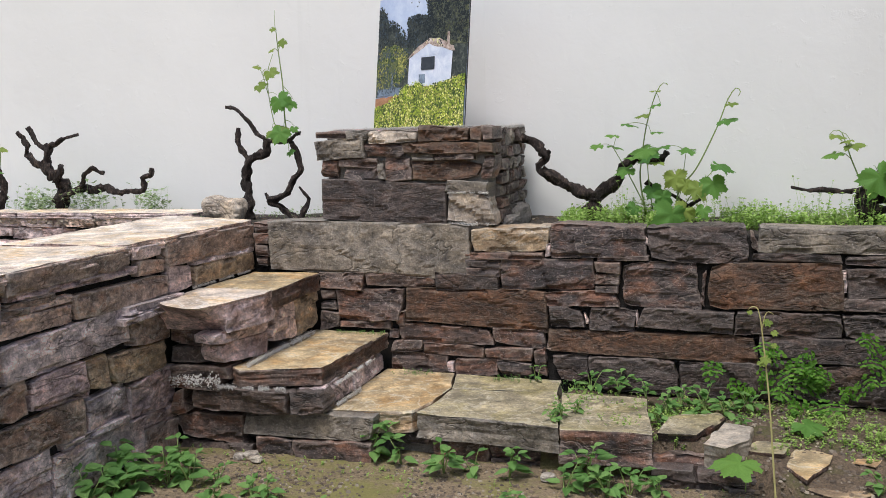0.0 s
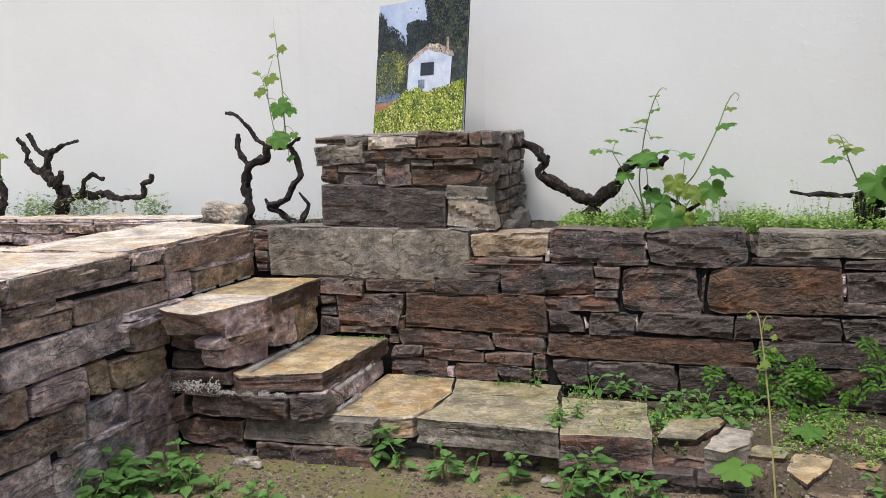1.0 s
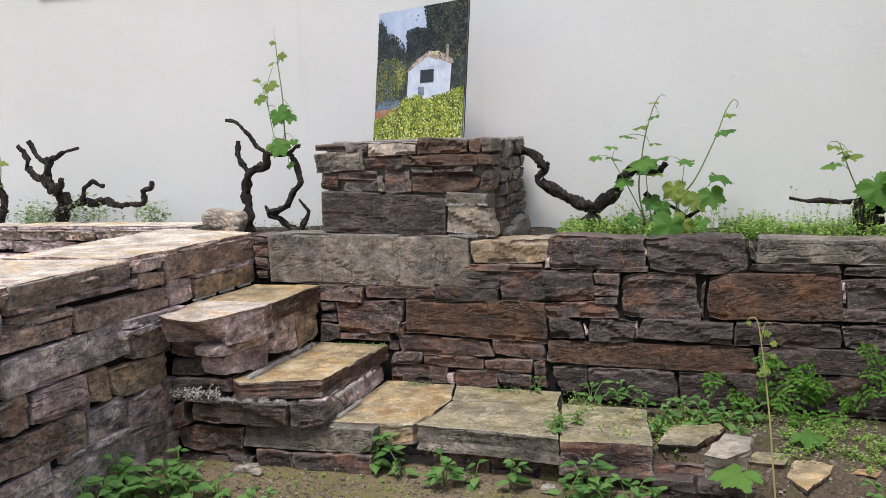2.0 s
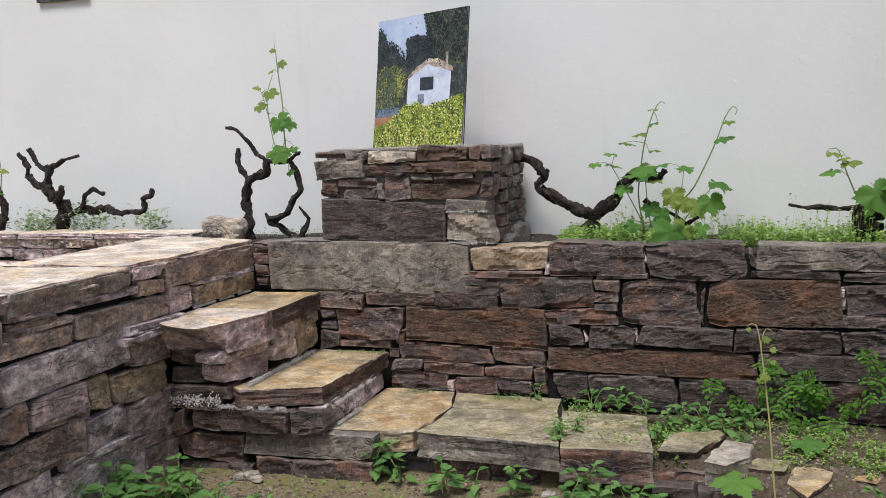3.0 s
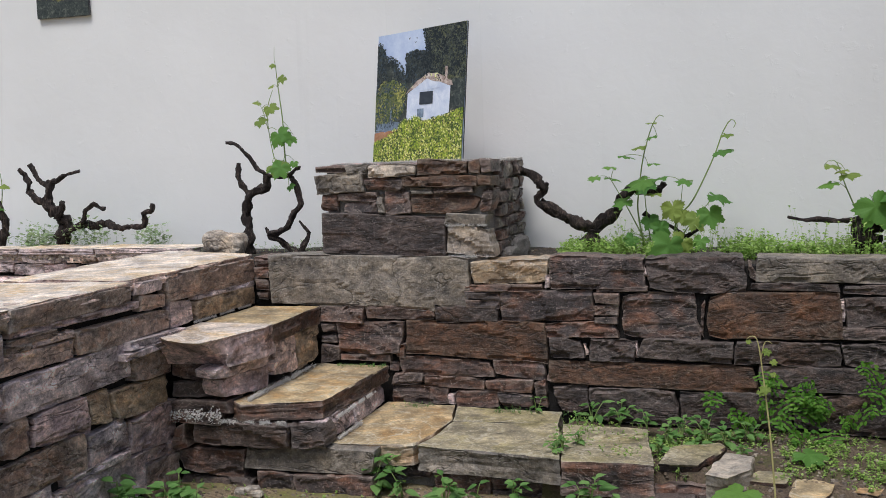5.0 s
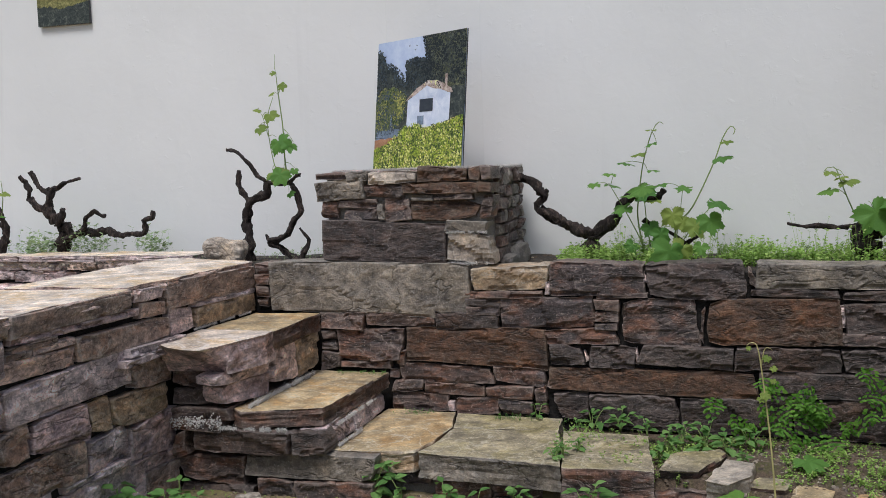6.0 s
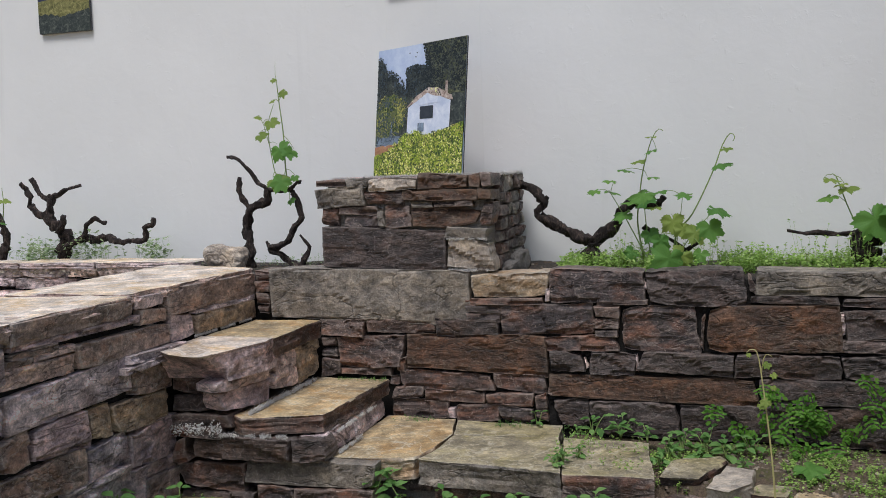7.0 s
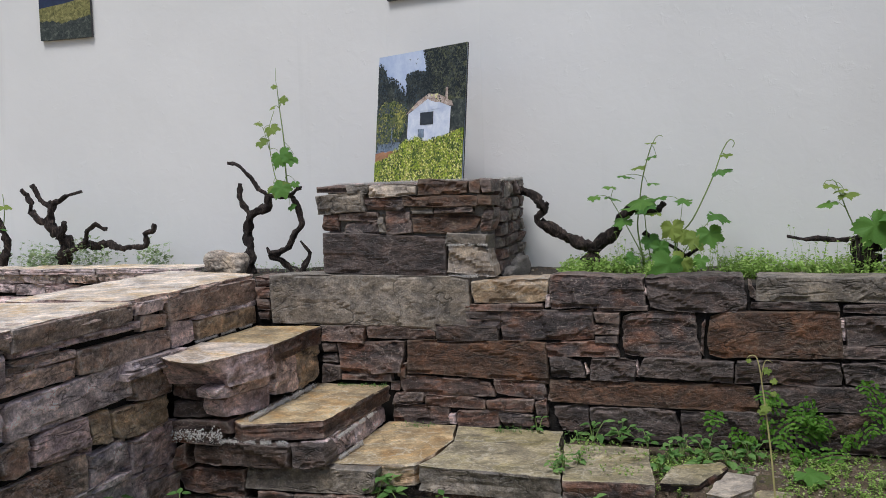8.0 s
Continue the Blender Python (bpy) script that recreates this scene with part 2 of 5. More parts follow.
def stone_mesh(w, h, d, seed, mat, rough=1.0, chip=0.8):
    """A split stone: the front faces -y from y = 0, x across the middle, z up from 0. The outline wanders and the bedding steps out."""
    rnd = random.Random(seed)
    ox, oy = rnd.uniform(0, 90), rnd.uniform(0, 90)
    nx, nz = max(5, min(40, int(w / 0.011))), max(5, min(18, int(h / 0.008)))
    rim = 0.003
    ss = [0, rim / w] + [i / (nx - 2) for i in range(1, nx - 2)] + [1 - rim / w, 1]
    ts = [0, rim / h] + [i / (nz - 2) for i in range(1, nz - 2)] + [1 - rim / h, 1]
    ss, ts = sorted(min(1, max(0, s)) for s in ss), sorted(min(1, max(0, t)) for t in ts)
    slip, tip, swing = rough * rnd.uniform(-0.012, 0.009), rough * rnd.uniform(-0.016, 0.012), rough * rnd.uniform(-0.02, 0.02)
    thin = min(1.0, h / 0.07)
    slip, tip = slip * thin, tip * thin
    amp = min(0.0075, 0.09 * h) * rough
    dip = rnd.uniform(-0.12, 0.12)
    verts, faces = [], []
    cut = [chip * rnd.uniform(0, 1) ** 3 * min(0.036, 0.36 * h) for _ in range(4)]
    wedge = [rnd.uniform(-0.10, 0.10) * h for _ in range(2)]
    slant = [rnd.uniform(-1, 1) * min(0.016, 0.22 * h, 0.12 * w) for _ in range(2)]
    for t in ts:
        for s in ss:
            x, z = (s - 0.5) * w, t * h
            x += slant[s > 0.5] * (t - 0.5) * abs(s - 0.5) * 2
            x += (s - 0.5) * 2 * amp * (wob(z * 14 + ox, 5 * (s > 0.5), oy) + 0.6 * wob(z * 45, 5 * (s > 0.5), ox))
            z += amp * (t - 0.5) * 2 * (wob(x * 7 + ox, 3.0 * (t > 0.5), oy) + 0.55 * wob(x * 33, 3.0 * (t > 0.5), ox))
            z += wedge[t > 0.5] * (s - 0.5) * 2 * abs(t - 0.5) * 2
            for c, cs, ct in zip(cut, (0, 1, 0, 1), (0, 0, 1, 1)):
                near = max(0, 1 - abs(s - cs) * w / 0.07) * max(0, 1 - abs(t - ct) * h / max(0.02, 0.7 * h))
                x += (0.5 - cs) * 2 * c * near * 0.8
                z += (0.5 - ct) * 2 * c * near * 0.6
            y = slip + tip * (t - 0.5) + swing * w * (s - 0.5)
            zz = z + dip * x
            y += thin * rough * (0.013 * facet(x * 4.2, zz * 8.5, ox) + 0.0045 * facet(x * 11 + 3, zz * 21, oy))
            y += thin * rough * (0.002 * wob(x * 22 + oy, zz * 40, ox) + 0.008 * wob(x * 5 + ox, zz * 6, oy))
            if s in (0, 1) or t in (0, 1):
                y += 0.005 + 0.005 * wob(x * 30 + ox, z * 30, oy)
            elif min(t, 1 - t) * h < 0.012 and wob(x * 8 + oy, 9 * (t > 0.5), ox) > 0.12:
                y += 0.010
            verts.append((x, y, z))
    n, k = len(ss), len(ts)
    for j in range(k - 1):
        for i in range(n - 1):
            faces.append((j * n + i, j * n + i + 1, (j + 1) * n + i + 1, (j + 1) * n + i))
    ring = [i for i in range(n)] + [j * n + n - 1 for j in range(1, k)] + [(k - 1) * n + i for i in range(n - 2, -1, -1)] + [j * n for j in range(k - 2, 0, -1)]
    base = ring
    for depth in (d * 0.45, d):
        mid = list(range(len(verts), len(verts) + len(ring)))
        for r in ring:
            x, y, z = verts[r]
            f = 1.0 if depth < d else 0.96
            verts.append((x * f, depth, h / 2 + (z - h / 2) * f + 0.004 * wob(x * 14, depth * 14, ox)))
        for i in range(len(ring)):
            q = (i + 1) % len(ring)
            faces.append((base[q], base[i], mid[i], mid[q]))
        base = mid
    faces.append(tuple(reversed(mid)))
    return mesh_of("stone", verts, faces, mat, False)


def slab_mesh(poly, thick, seed, mat, wander=0.012, rough=1.0, edge=None, under=0.0):
    """A flat stone with an uneven outline: top at z = 0 about the outline's middle."""
    rnd = random.Random(seed)
    ox = rnd.uniform(0, 90)
    cx, cy = sum(p[0] for p in poly) / len(poly), sum(p[1] for p in poly) / len(poly)
    line = []
    for i, p in enumerate(poly):
        q = poly[(i + 1) % len(poly)]
        n = max(2, int(math.dist(p, q) / 0.016))
        for k in range(n):
            x, y = p[0] + (q[0] - p[0]) * k / n - cx, p[1] + (q[1] - p[1]) * k / n - cy
            r = math.hypot(x, y)
            o = wander * (wob(x * 7 + ox, y * 7, 2.2) + 0.6 * wob(x * 22, y * 22, ox))
            line.append((x * (1 + o / r), y * (1 + o / r)))
    verts, faces = [], []
    size = len(line)

    def ring(scale, depth, push=0.0):
        """depth: part of the thickness below the top."""
        for x, y in line:
            r = max(0.01, math.hypot(x, y))
            off = push
            if scale == 1 and depth > 0.02:
                off += rough * (0.010 * wob(x * 5 + ox, y * 5, depth * 2.6) + 0.005 * wob(x * 18, y * 18, depth * 8 + ox))
                off += 0.004 * rough * wob(x * 3 + ox, y * 3, depth * 5)
            f = scale * (1 + off / r)
            px, py = x * f, y * f
            lift = 0.004 * rough * (wob(px * 5 + ox, py * 5, 4) + 0.5 * wob(px * 15, py * 15, ox))
            lift += 0.0035 * rough * round(2.5 * wob(px * 4 + 7, py * 4 + ox, 2)) / 2.5
            front = max(0.0, 1 - (py - low) / 0.12)
            verts.append((px, py + under * depth ** 0.7 * front, -depth * thick + lift))
    low = min(p[1] for p in line)
    for depth in (1.0, 0.86, 0.72, 0.58, 0.44, 0.32, 0.2, 0.1):
        ring(1, depth)
    ring(1, 0.015, -0.001)
    ring(1, 0.0, -0.004)
    for k in (0.95, 0.88, 0.8, 0.7, 0.58, 0.44, 0.28, 0.12):
        ring(k, 0.0)
    rings = len(verts) // size
    for j in range(rings - 1):
        for i in range(size):
            q = (i + 1) % size
            faces.append((j * size + i, j * size + q, (j + 1) * size + q, (j + 1) * size + i))
    verts.append((0, 0, 0.0))
    for i in range(size):
        faces.append(((rings - 1) * size + i, (rings - 1) * size + (i + 1) % size, len(verts) - 1))
    faces.append(tuple(reversed(range(size))))
    me = mesh_of("slab", verts, faces, mat, False)
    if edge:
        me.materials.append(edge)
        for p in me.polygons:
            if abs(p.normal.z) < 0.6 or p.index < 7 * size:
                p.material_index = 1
    return me, (cx, cy)


def boulder_mesh(rx, ry, rz, seed, mat, flat=0.75):
    rnd = random.Random(seed)
    o = rnd.uniform(0, 90)
    bm = bmesh.new()
    bmesh.ops.create_icosphere(bm, subdivisions=4, radius=1)
    for v in bm.verts:
        c = v.co
        k = 1 + 0.35 * wob(c.x * 1.1 + o, c.y * 1.1, c.z * 1.1) + 0.16 * wob(c.x * 3.4, c.y * 3.4 + o, c.z * 3.4) + 0.09 * wob(c.x * 9, c.y * 9 + o, c.z * 9)
        c *= k
        m = max(abs(c.x), abs(c.y), abs(c.z) * 1.1)
        c *= (1 - flat * 0.5) + flat * 0.5 / max(0.5, m)
        v.co = Vector((c.x * rx, c.y * ry, c.z * rz))
    me = bpy.data.meshes.new("boulder")
    bm.to_mesh(me)
    bm.free()
    me.materials.append(mat)
    return me


def tube_mesh(points, radii, mat, seed=0, sides=8, knob=0.0, name="limb"):
    """A tapering, knotty tube along a smooth line through the points."""
    pts = [Vector(p) for p in points]
    fine, rad = [], []
    for i in range(len(pts) - 1):
        p0, p1, p2, p3 = pts[max(0, i - 1)], pts[i], pts[i + 1], pts[min(len(pts) - 1, i + 2)]
        n = max(2, int((p2 - p1).length / 0.012)) if knob else max(2, min(8, int((p2 - p1).length / 0.02)))
        for k in range(n):
            t = k / n
            fine.append(0.5 * ((2 * p1) + (p2 - p0) * t + (2 * p0 - 5 * p1 + 4 * p2 - p3) * t * t + (3 * p1 - p0 - 3 * p2 + p3) * t ** 3))
            rad.append(radii[i] + (radii[i + 1] - radii[i]) * t)
    fine.append(pts[-1])
    rad.append(radii[-1])
    verts, faces = [], []
    side = Vector((0, 1, 0))
    for i, p in enumerate(fine):
        d = (fine[min(i + 1, len(fine) - 1)] - fine[max(i - 1, 0)]).normalized()
        side = (side - d * side.dot(d)).normalized() if abs(side.dot(d)) < 0.98 else d.orthogonal().normalized()
        up = d.cross(side)
        for k in range(sides):
            a = 2 * math.pi * k / sides
            r = rad[i] * (1 + knob * (wob(i * 0.35 + seed, math.cos(a) * 1.5, math.sin(a) * 1.5) + 0.6 * wob(i * 0.9, math.cos(a) * 2.5, math.sin(a) * 2.5 + seed)))
            verts.append(p + (side * math.cos(a) + up * math.sin(a)) * r)
    for i in range(len(fine) - 1):
        for k in range(sides):
            q = (k + 1) % sides
            faces.append((i * sides + k, (i + 1) * sides + k, (i + 1) * sides + q, i * sides + q))
    faces.append(tuple(range(sides)))
    faces.append(tuple(reversed(range(len(verts) - sides, len(verts)))))
    return mesh_of(name, verts, faces, mat)


def box_bm(bm, x0, x1, y0, y1, z0, z1):
    m = Matrix.LocRotScale(((x0 + x1) / 2, (y0 + y1) / 2, (z0 + z1) / 2), None, (x1 - x0, y1 - y0, z1 - z0))
    return bmesh.ops.create_cube(bm, size=1, matrix=m)["verts"]


def bm_mesh(bm, name, mat, smooth=False):
    me = bpy.data.meshes.new(name)
    bm.to_mesh(me)
    bm.free()
    me.materials.append(mat)
    me.polygons.foreach_set("use_smooth", [smooth] * len(me.polygons))
    return me


def solid(name, boxes, mat, bevel=0.0):
    bm = bmesh.new()
    for b in boxes:
        box_bm(bm, *b)
    if bevel:
        bmesh.ops.bevel(bm, geom=bm.edges[:], offset=bevel, segments=2, affect="EDGES")
    return bm_mesh(bm, name, mat)


def sheet(name, x0, x1, y0, y1, z, step, amp, mat, slope=None):
    """An uneven sheet of ground."""
    nx, ny = int((x1 - x0) / step) + 1, int((y1 - y0) / step) + 1
    verts, faces = [], []
    for j in range(ny + 1):
        for i in range(nx + 1):
            x, y = x0 + (x1 - x0) * i / nx, y0 + (y1 - y0) * j / ny
            h = z + amp * (wob(x * 2.2, y * 2.2, 7) + 0.5 * wob(x * 8, y * 8, 3) + 0.25 * wob(x * 25, y * 25, 5))
            verts.append((x, y, h + (slope(x, y) if slope else 0)))
    for j in range(ny):
        for i in range(nx):
            a = j * (nx + 1) + i
            faces.append((a, a + 1, a + nx + 2, a + nx + 1))
    return mesh_of(name, verts, faces, mat)


# ---- ground ----
ground = sheet("ground", -3.4, 3.0, 0.6, 3.5, 0.035, 0.03, 0.018, soil, lambda x, y: -0.3 * (max(0, 0.8 - y) + max(0, x - 2.8) + max(0, -3.2 - x)))
plain_sheet = mesh_of("far", [(-400, -400, 0), (400, -400, 0), (400, 400, 0), (-400, 400, 0)], [(0, 1, 2, 3)], soil)
bm = bmesh.new()
bm.from_mesh(ground)
bm.from_mesh(plain_sheet)
bm.to_mesh(ground)
bm.free()
tagged(new("ground", ground), "bare brown soil with moss patches and grit", "ground", kind="structure")

# soil terrace level with the bottom step
def terrace_fall(x, y):
    brink = 2.99 - 0.24 * min(1, max(0, (x + 0.02) / 0.25))
    return -0.15 * max(0, 3.12 - y) * min(1, max(0, (x + 0.3) * 3)) - 0.03 * max(0, x) - 0.5 * max(0, x - 1.1) - (3.0 - 2.1 * min(1, max(0, x / 0.25))) * max(0, brink - y)


terrace = sheet("terrace", -0.60, 1.148, 2.5, 3.52, 0.15, 0.025, 0.016, litter_soil,
                terrace_fall)
tagged(new("ground_terrace", terrace), "dark crumbly soil at the foot of the stone wall", "soil", kind="structure")

# ground behind the flank wall, higher than the yard
tagged(new("ground_upper", sheet("upper", -8.0, -2.2, 0.0, 3.95, 0.585, 0.05, 0.02, soil, lambda x, y: -0.75 * max(0, 0.95 - y) - 0.9 * max(0, -7.2 - x))), "bare soil behind the low flank wall", "soil", kind="structure")

# ---- white walls ----
LEFT_Y, RIGHT_Y, CORNER_A, CORNER_B, TOP = 4.32, 4.19, -1.575, -1.080, 4.2
bm = bmesh.new()
box_bm(bm, -9.0, CORNER_A, LEFT_Y, LEFT_Y + 0.25, 0.0, TOP)
tagged(new("wall_north_west", bm_mesh(bm, "wall", white_plaster)), "white rough-plastered garden wall behind the raised bed", "wall", kind="structure")
verts = [(CORNER_A, LEFT_Y, 0), (CORNER_B, RIGHT_Y, 0), (CORNER_B, LEFT_Y + 0.25, 0), (CORNER_A, LEFT_Y + 0.25, 0)]
verts += [(x, y, TOP) for x, y, _ in verts]
faces = [(0, 1, 5, 4), (1, 2, 6, 5), (2, 3, 7, 6), (3, 0, 4, 7), (4, 5, 6, 7), (3, 2, 1, 0)]
tagged(new("wall_corner", mesh_of("wall", verts, faces, white_plaster, False)), "white plastered slanting pier between two walls", "wall", kind="structure")
bm = bmesh.new()
box_bm(bm, CORNER_B, 7.0, RIGHT_Y, RIGHT_Y + 0.52, 0.0, TOP)
tagged(new("wall_north_east", bm_mesh(bm, "wall", white_plaster)), "white rough-plastered garden wall with fine cracks", "wall", kind="structure")

# added unseen wall that closes the yard and shades the bed's right end
tagged(new("wall_east", solid("wall", [(1.15, 1.40, 2.2, RIGHT_Y - 0.003, -0.05, 2.05)], shade_wall_brown, 0.012)), "plain brown wall out of view, added to shade the bed's right end", "wall", kind="structure")

# raised bed soil
bed = bmesh.new()
for box in ((-8.0, -2.30, 3.97, 4.40), (-2.30, 1.145, 3.56, 4.40)):
    bed.from_mesh(sheet("bed", *box, 0.735, 0.03, 0.016, dark_soil))
tagged(new("bed_soil", bm_mesh(bed, "bed", dark_soil, True)), "dark soil of the raised vine bed", "soil", kind="structure")


# ---- stonework ----
def pick(seed, choices):
    return choices[int(random.Random(seed * 7.31).random() * len(choices))]


def lay(wall, courses, face, at, depth=0.16, mats=(slate_brown,), seed0=0, special=None, rough=1.0, grow=0.0012, chip=0.8):
    """Lay stones given as (start, end, foot, head) along a face: 'front' looks to -y, 'right' looks to +x."""
    for i, (a, b, low, high) in enumerate(courses):
        seed = seed0 + i
        mat = (special or {}).get(i) or pick(seed, mats)
        a, b, low, high = a - grow, b + grow, low - grow, high + grow
        me = stone_mesh(b - a, high - low, depth, seed, mat, rough * (0.45 if b - a > 0.45 else 1), chip)
        if face == "front":
            m = pose((a + b) / 2, at, low)
        else:
            m = pose(at, (a + b) / 2, low, 0, 0, 90)
        lean = random.Random(seed + 0.5).uniform(-0.7, 0.7)
        part("stone", me, wall, m @ pose(0, 0, 0, 0, lean, 0))


def filling(wall, a0, a1, z0, z1, face, at, seed, mean=0.16, depth=0.16, mats=(slate_brown,), low=0.045, high=0.085):
    """Rough courses over a stretch of a face."""
    rnd = random.Random(seed)
    rows, z = [], z0
    while z < z1 - 0.02:
        h = min(rnd.uniform(low, high), z1 - z)
        if z1 - z - h < 0.025:
            h = z1 - z
        a = a0
        while a < a1 - 0.02:
            w = min(rnd.uniform(0.5, 1.6) * mean, a1 - a)
            if a1 - a - w < 0.04:
                w = a1 - a
            rows.append((a + 0.003, a + w - 0.003, z + 0.003, z + h - 0.003))
            a += w
        z += h
    lay(wall, rows, face, at, depth, mats, seed * 100)


COURSE_CAP = [
    (-1.817, -0.969, 0.568, 0.774), (-0.964, -0.665, 0.670, 0.758), (-0.663, -0.316, 0.653, 0.771), (-0.308, 0.038, 0.643, 0.770),
    (0.042, 0.068, 0.681, 0.760), (0.072, 0.640, 0.682, 0.765), (-1.884, -1.818, 0.729, 0.766), (-1.882, -1.818, 0.682, 0.724),
    (-1.879, -1.823, 0.636, 0.678), (-1.876, -1.828, 0.590, 0.631),
]
COURSE_UPPER = [
    (-0.992, -0.691, 0.640, 0.665), (-0.988, -0.855, 0.608, 0.634), (-0.988, -0.855, 0.573, 0.606), (-0.851, -0.500, 0.528, 0.643),
    (-0.496, -0.406, 0.597, 0.637), (-0.496, -0.406, 0.553, 0.593), (-0.496, -0.414, 0.524, 0.549), (-0.404, -0.124, 0.468, 0.641),
    (-0.486, -0.303, 0.644, 0.663), (-0.121, -0.109, 0.491, 0.609), (-0.106, 0.353, 0.482, 0.645), (0.049, 0.341, 0.652, 0.678),
    (0.354, 0.640, 0.642, 0.674), (0.361, 0.640, 0.536, 0.636), (0.349, 0.640, 0.487, 0.528),
]
COURSE_MIDDLE = [
    (-1.596, -1.411, 0.511, 0.575), (-1.404, -1.116, 0.524, 0.576), (-1.111, -0.865, 0.521, 0.582), (-1.593, -1.534, 0.465, 0.502),
    (-1.595, -1.531, 0.424, 0.461), (-1.597, -1.518, 0.345, 0.420), (-1.524, -1.248, 0.387, 0.510), (-1.239, -0.675, 0.380, 0.524),
    (-1.275, -1.245, 0.372, 0.435), (-0.688, -0.410, 0.470, 0.526), (-0.667, -0.536, 0.389, 0.464), (-0.524, -0.353, 0.383, 0.466),
    (-0.339, -0.008, 0.396, 0.471), (-0.000, 0.348, 0.391, 0.475), (0.353, 0.640, 0.393, 0.477),
]
COURSE_LOWER = [
    (-1.519, -1.302, 0.354, 0.382), (-1.304, -1.270, 0.321, 0.352), (-1.266, -0.890, 0.305, 0.373), (-0.886, -0.681, 0.308, 0.376),
    (-0.672, 0.073, 0.290, 0.380), (0.079, 0.640, 0.298, 0.385), (-1.300, -1.171, 0.264, 0.312), (-1.167, -0.923, 0.257, 0.303),
    (-0.918, -0.733, 0.251, 0.299), (-0.729, -0.682, 0.202, 0.298), (-1.302, -1.073, 0.190, 0.259), (-1.037, -0.870, 0.185, 0.251),
    (-0.866, -0.734, 0.185, 0.245), (-0.652, -0.524, 0.180, 0.285), (-0.518, -0.197, 0.155, 0.283), (-0.191, 0.188, 0.150, 0.286),
    (0.194, 0.640, 0.150, 0.293), (-1.069, -1.044, 0.190, 0.237),
]
CHIPS = [
    (-0.676, -0.662, 0.655, 0.700), (-0.322, -0.306, 0.690, 0.745), (-0.46, -0.38, 0.655, 0.668), (0.345, 0.362, 0.545, 0.590), (0.343, 0.358, 0.590, 0.625), (-0.680, -0.664, 0.30, 0.335),
    (-0.40, -0.34, 0.528, 0.545), (-0.862, -0.848, 0.60, 0.63), (-0.535, -0.525, 0.40, 0.45), (-0.35, -0.338, 0.40, 0.46),
]
WALL_Y = 3.484
bed_wall = new("wall_bed", solid("core", [(-1.90, 0.64, WALL_Y + 0.034, 3.62, 0.0, 0.735)], mortar))
tagged(bed_wall, "dry-laid brown slate retaining wall of the raised bed", "stone wall", kind="structure")
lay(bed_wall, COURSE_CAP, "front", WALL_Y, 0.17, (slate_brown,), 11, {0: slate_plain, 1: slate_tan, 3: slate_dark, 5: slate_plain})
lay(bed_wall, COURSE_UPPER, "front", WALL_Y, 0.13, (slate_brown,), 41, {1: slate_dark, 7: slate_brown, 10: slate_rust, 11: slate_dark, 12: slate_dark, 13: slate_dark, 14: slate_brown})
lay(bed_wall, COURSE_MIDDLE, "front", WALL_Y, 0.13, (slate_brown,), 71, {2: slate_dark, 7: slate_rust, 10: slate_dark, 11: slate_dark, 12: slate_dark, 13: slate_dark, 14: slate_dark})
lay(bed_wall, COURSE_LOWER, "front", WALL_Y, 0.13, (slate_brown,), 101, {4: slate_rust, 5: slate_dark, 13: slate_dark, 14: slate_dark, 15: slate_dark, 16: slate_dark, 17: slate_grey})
lay(bed_wall, CHIPS, "front", WALL_Y + 0.006, 0.06, (slate_grey, slate_brown), 131)
east_wall = new("wall_bed_east", solid("core", [(0.642, 1.147, WALL_Y + 0.034, 3.62, 0.0, 0.735)], mortar))
tagged(east_wall, "dry-laid brown slate retaining wall carrying on past the bed", "stone wall", kind="structure")
filling(east_wall, 0.645, 1.14, 0.12, 0.765, "front", WALL_Y, 17, 0.24, 0.13, (slate_brown,), 0.06, 0.11)

# pedestal
PED_TOP = [
    (-1.600, -1.470, 1.106, 1.130), (-1.468, -1.380, 1.099, 1.132), (-1.376, -1.175, 1.084, 1.131), (-1.170, -0.971, 1.088, 1.139),
    (-0.967, -0.925, 1.085, 1.137), (-0.921, -0.880, 1.088, 1.140), (-1.595, -1.396, 1.026, 1.100), (-1.392, -1.238, 1.030, 1.078),
    (-1.233, -0.935, 1.042, 1.081), (-0.930, -0.880, 1.042, 1.080),
]
PED_LOW = [
    (-1.589, -1.509, 0.944, 1.020), (-1.503, -1.344, 0.992, 1.020), (-1.481, -1.346, 0.939, 0.987), (-1.340, -1.315, 0.940, 1.017),
    (-1.310, -1.206, 0.938, 1.021), (-1.198, -1.114, 1.015, 1.035), (-1.109, -0.953, 1.016, 1.037), (-1.199, -0.928, 0.941, 1.010),
    (-0.923, -0.880, 0.941, 1.036), (-1.580, -1.070, 0.775, 0.934), (-1.064, -0.907, 0.894, 0.933), (-1.060, -0.884, 0.776, 0.887),
]
PED_Y = 3.50
pedestal = new("stone_pedestal", solid("core", [(-1.56, -0.905, PED_Y + 0.03, 4.12, 0.735, 1.118)], pale_mortar))
tagged(pedestal, "square pedestal of mortared brown and grey slate on the bed wall", "pedestal")
lay(pedestal, PED_TOP, "front", PED_Y, 0.14, (slate_brown, slate_rust, slate_plain), 151, {2: lump_stone}, 1.0, 0.0025, 0.6)
lay(pedestal, PED_LOW, "front", PED_Y, 0.12, (slate_brown, slate_rust, slate_plain), 171, {9: slate_dark, 7: slate_rust, 11: lump_stone}, 1.0, 0.0025, 0.6)
filling(pedestal, 3.645, 4.10, 0.76, 1.135, "right", -0.882, 23, 0.10, 0.05, (slate_brown, slate_plain), 0.035, 0.06)
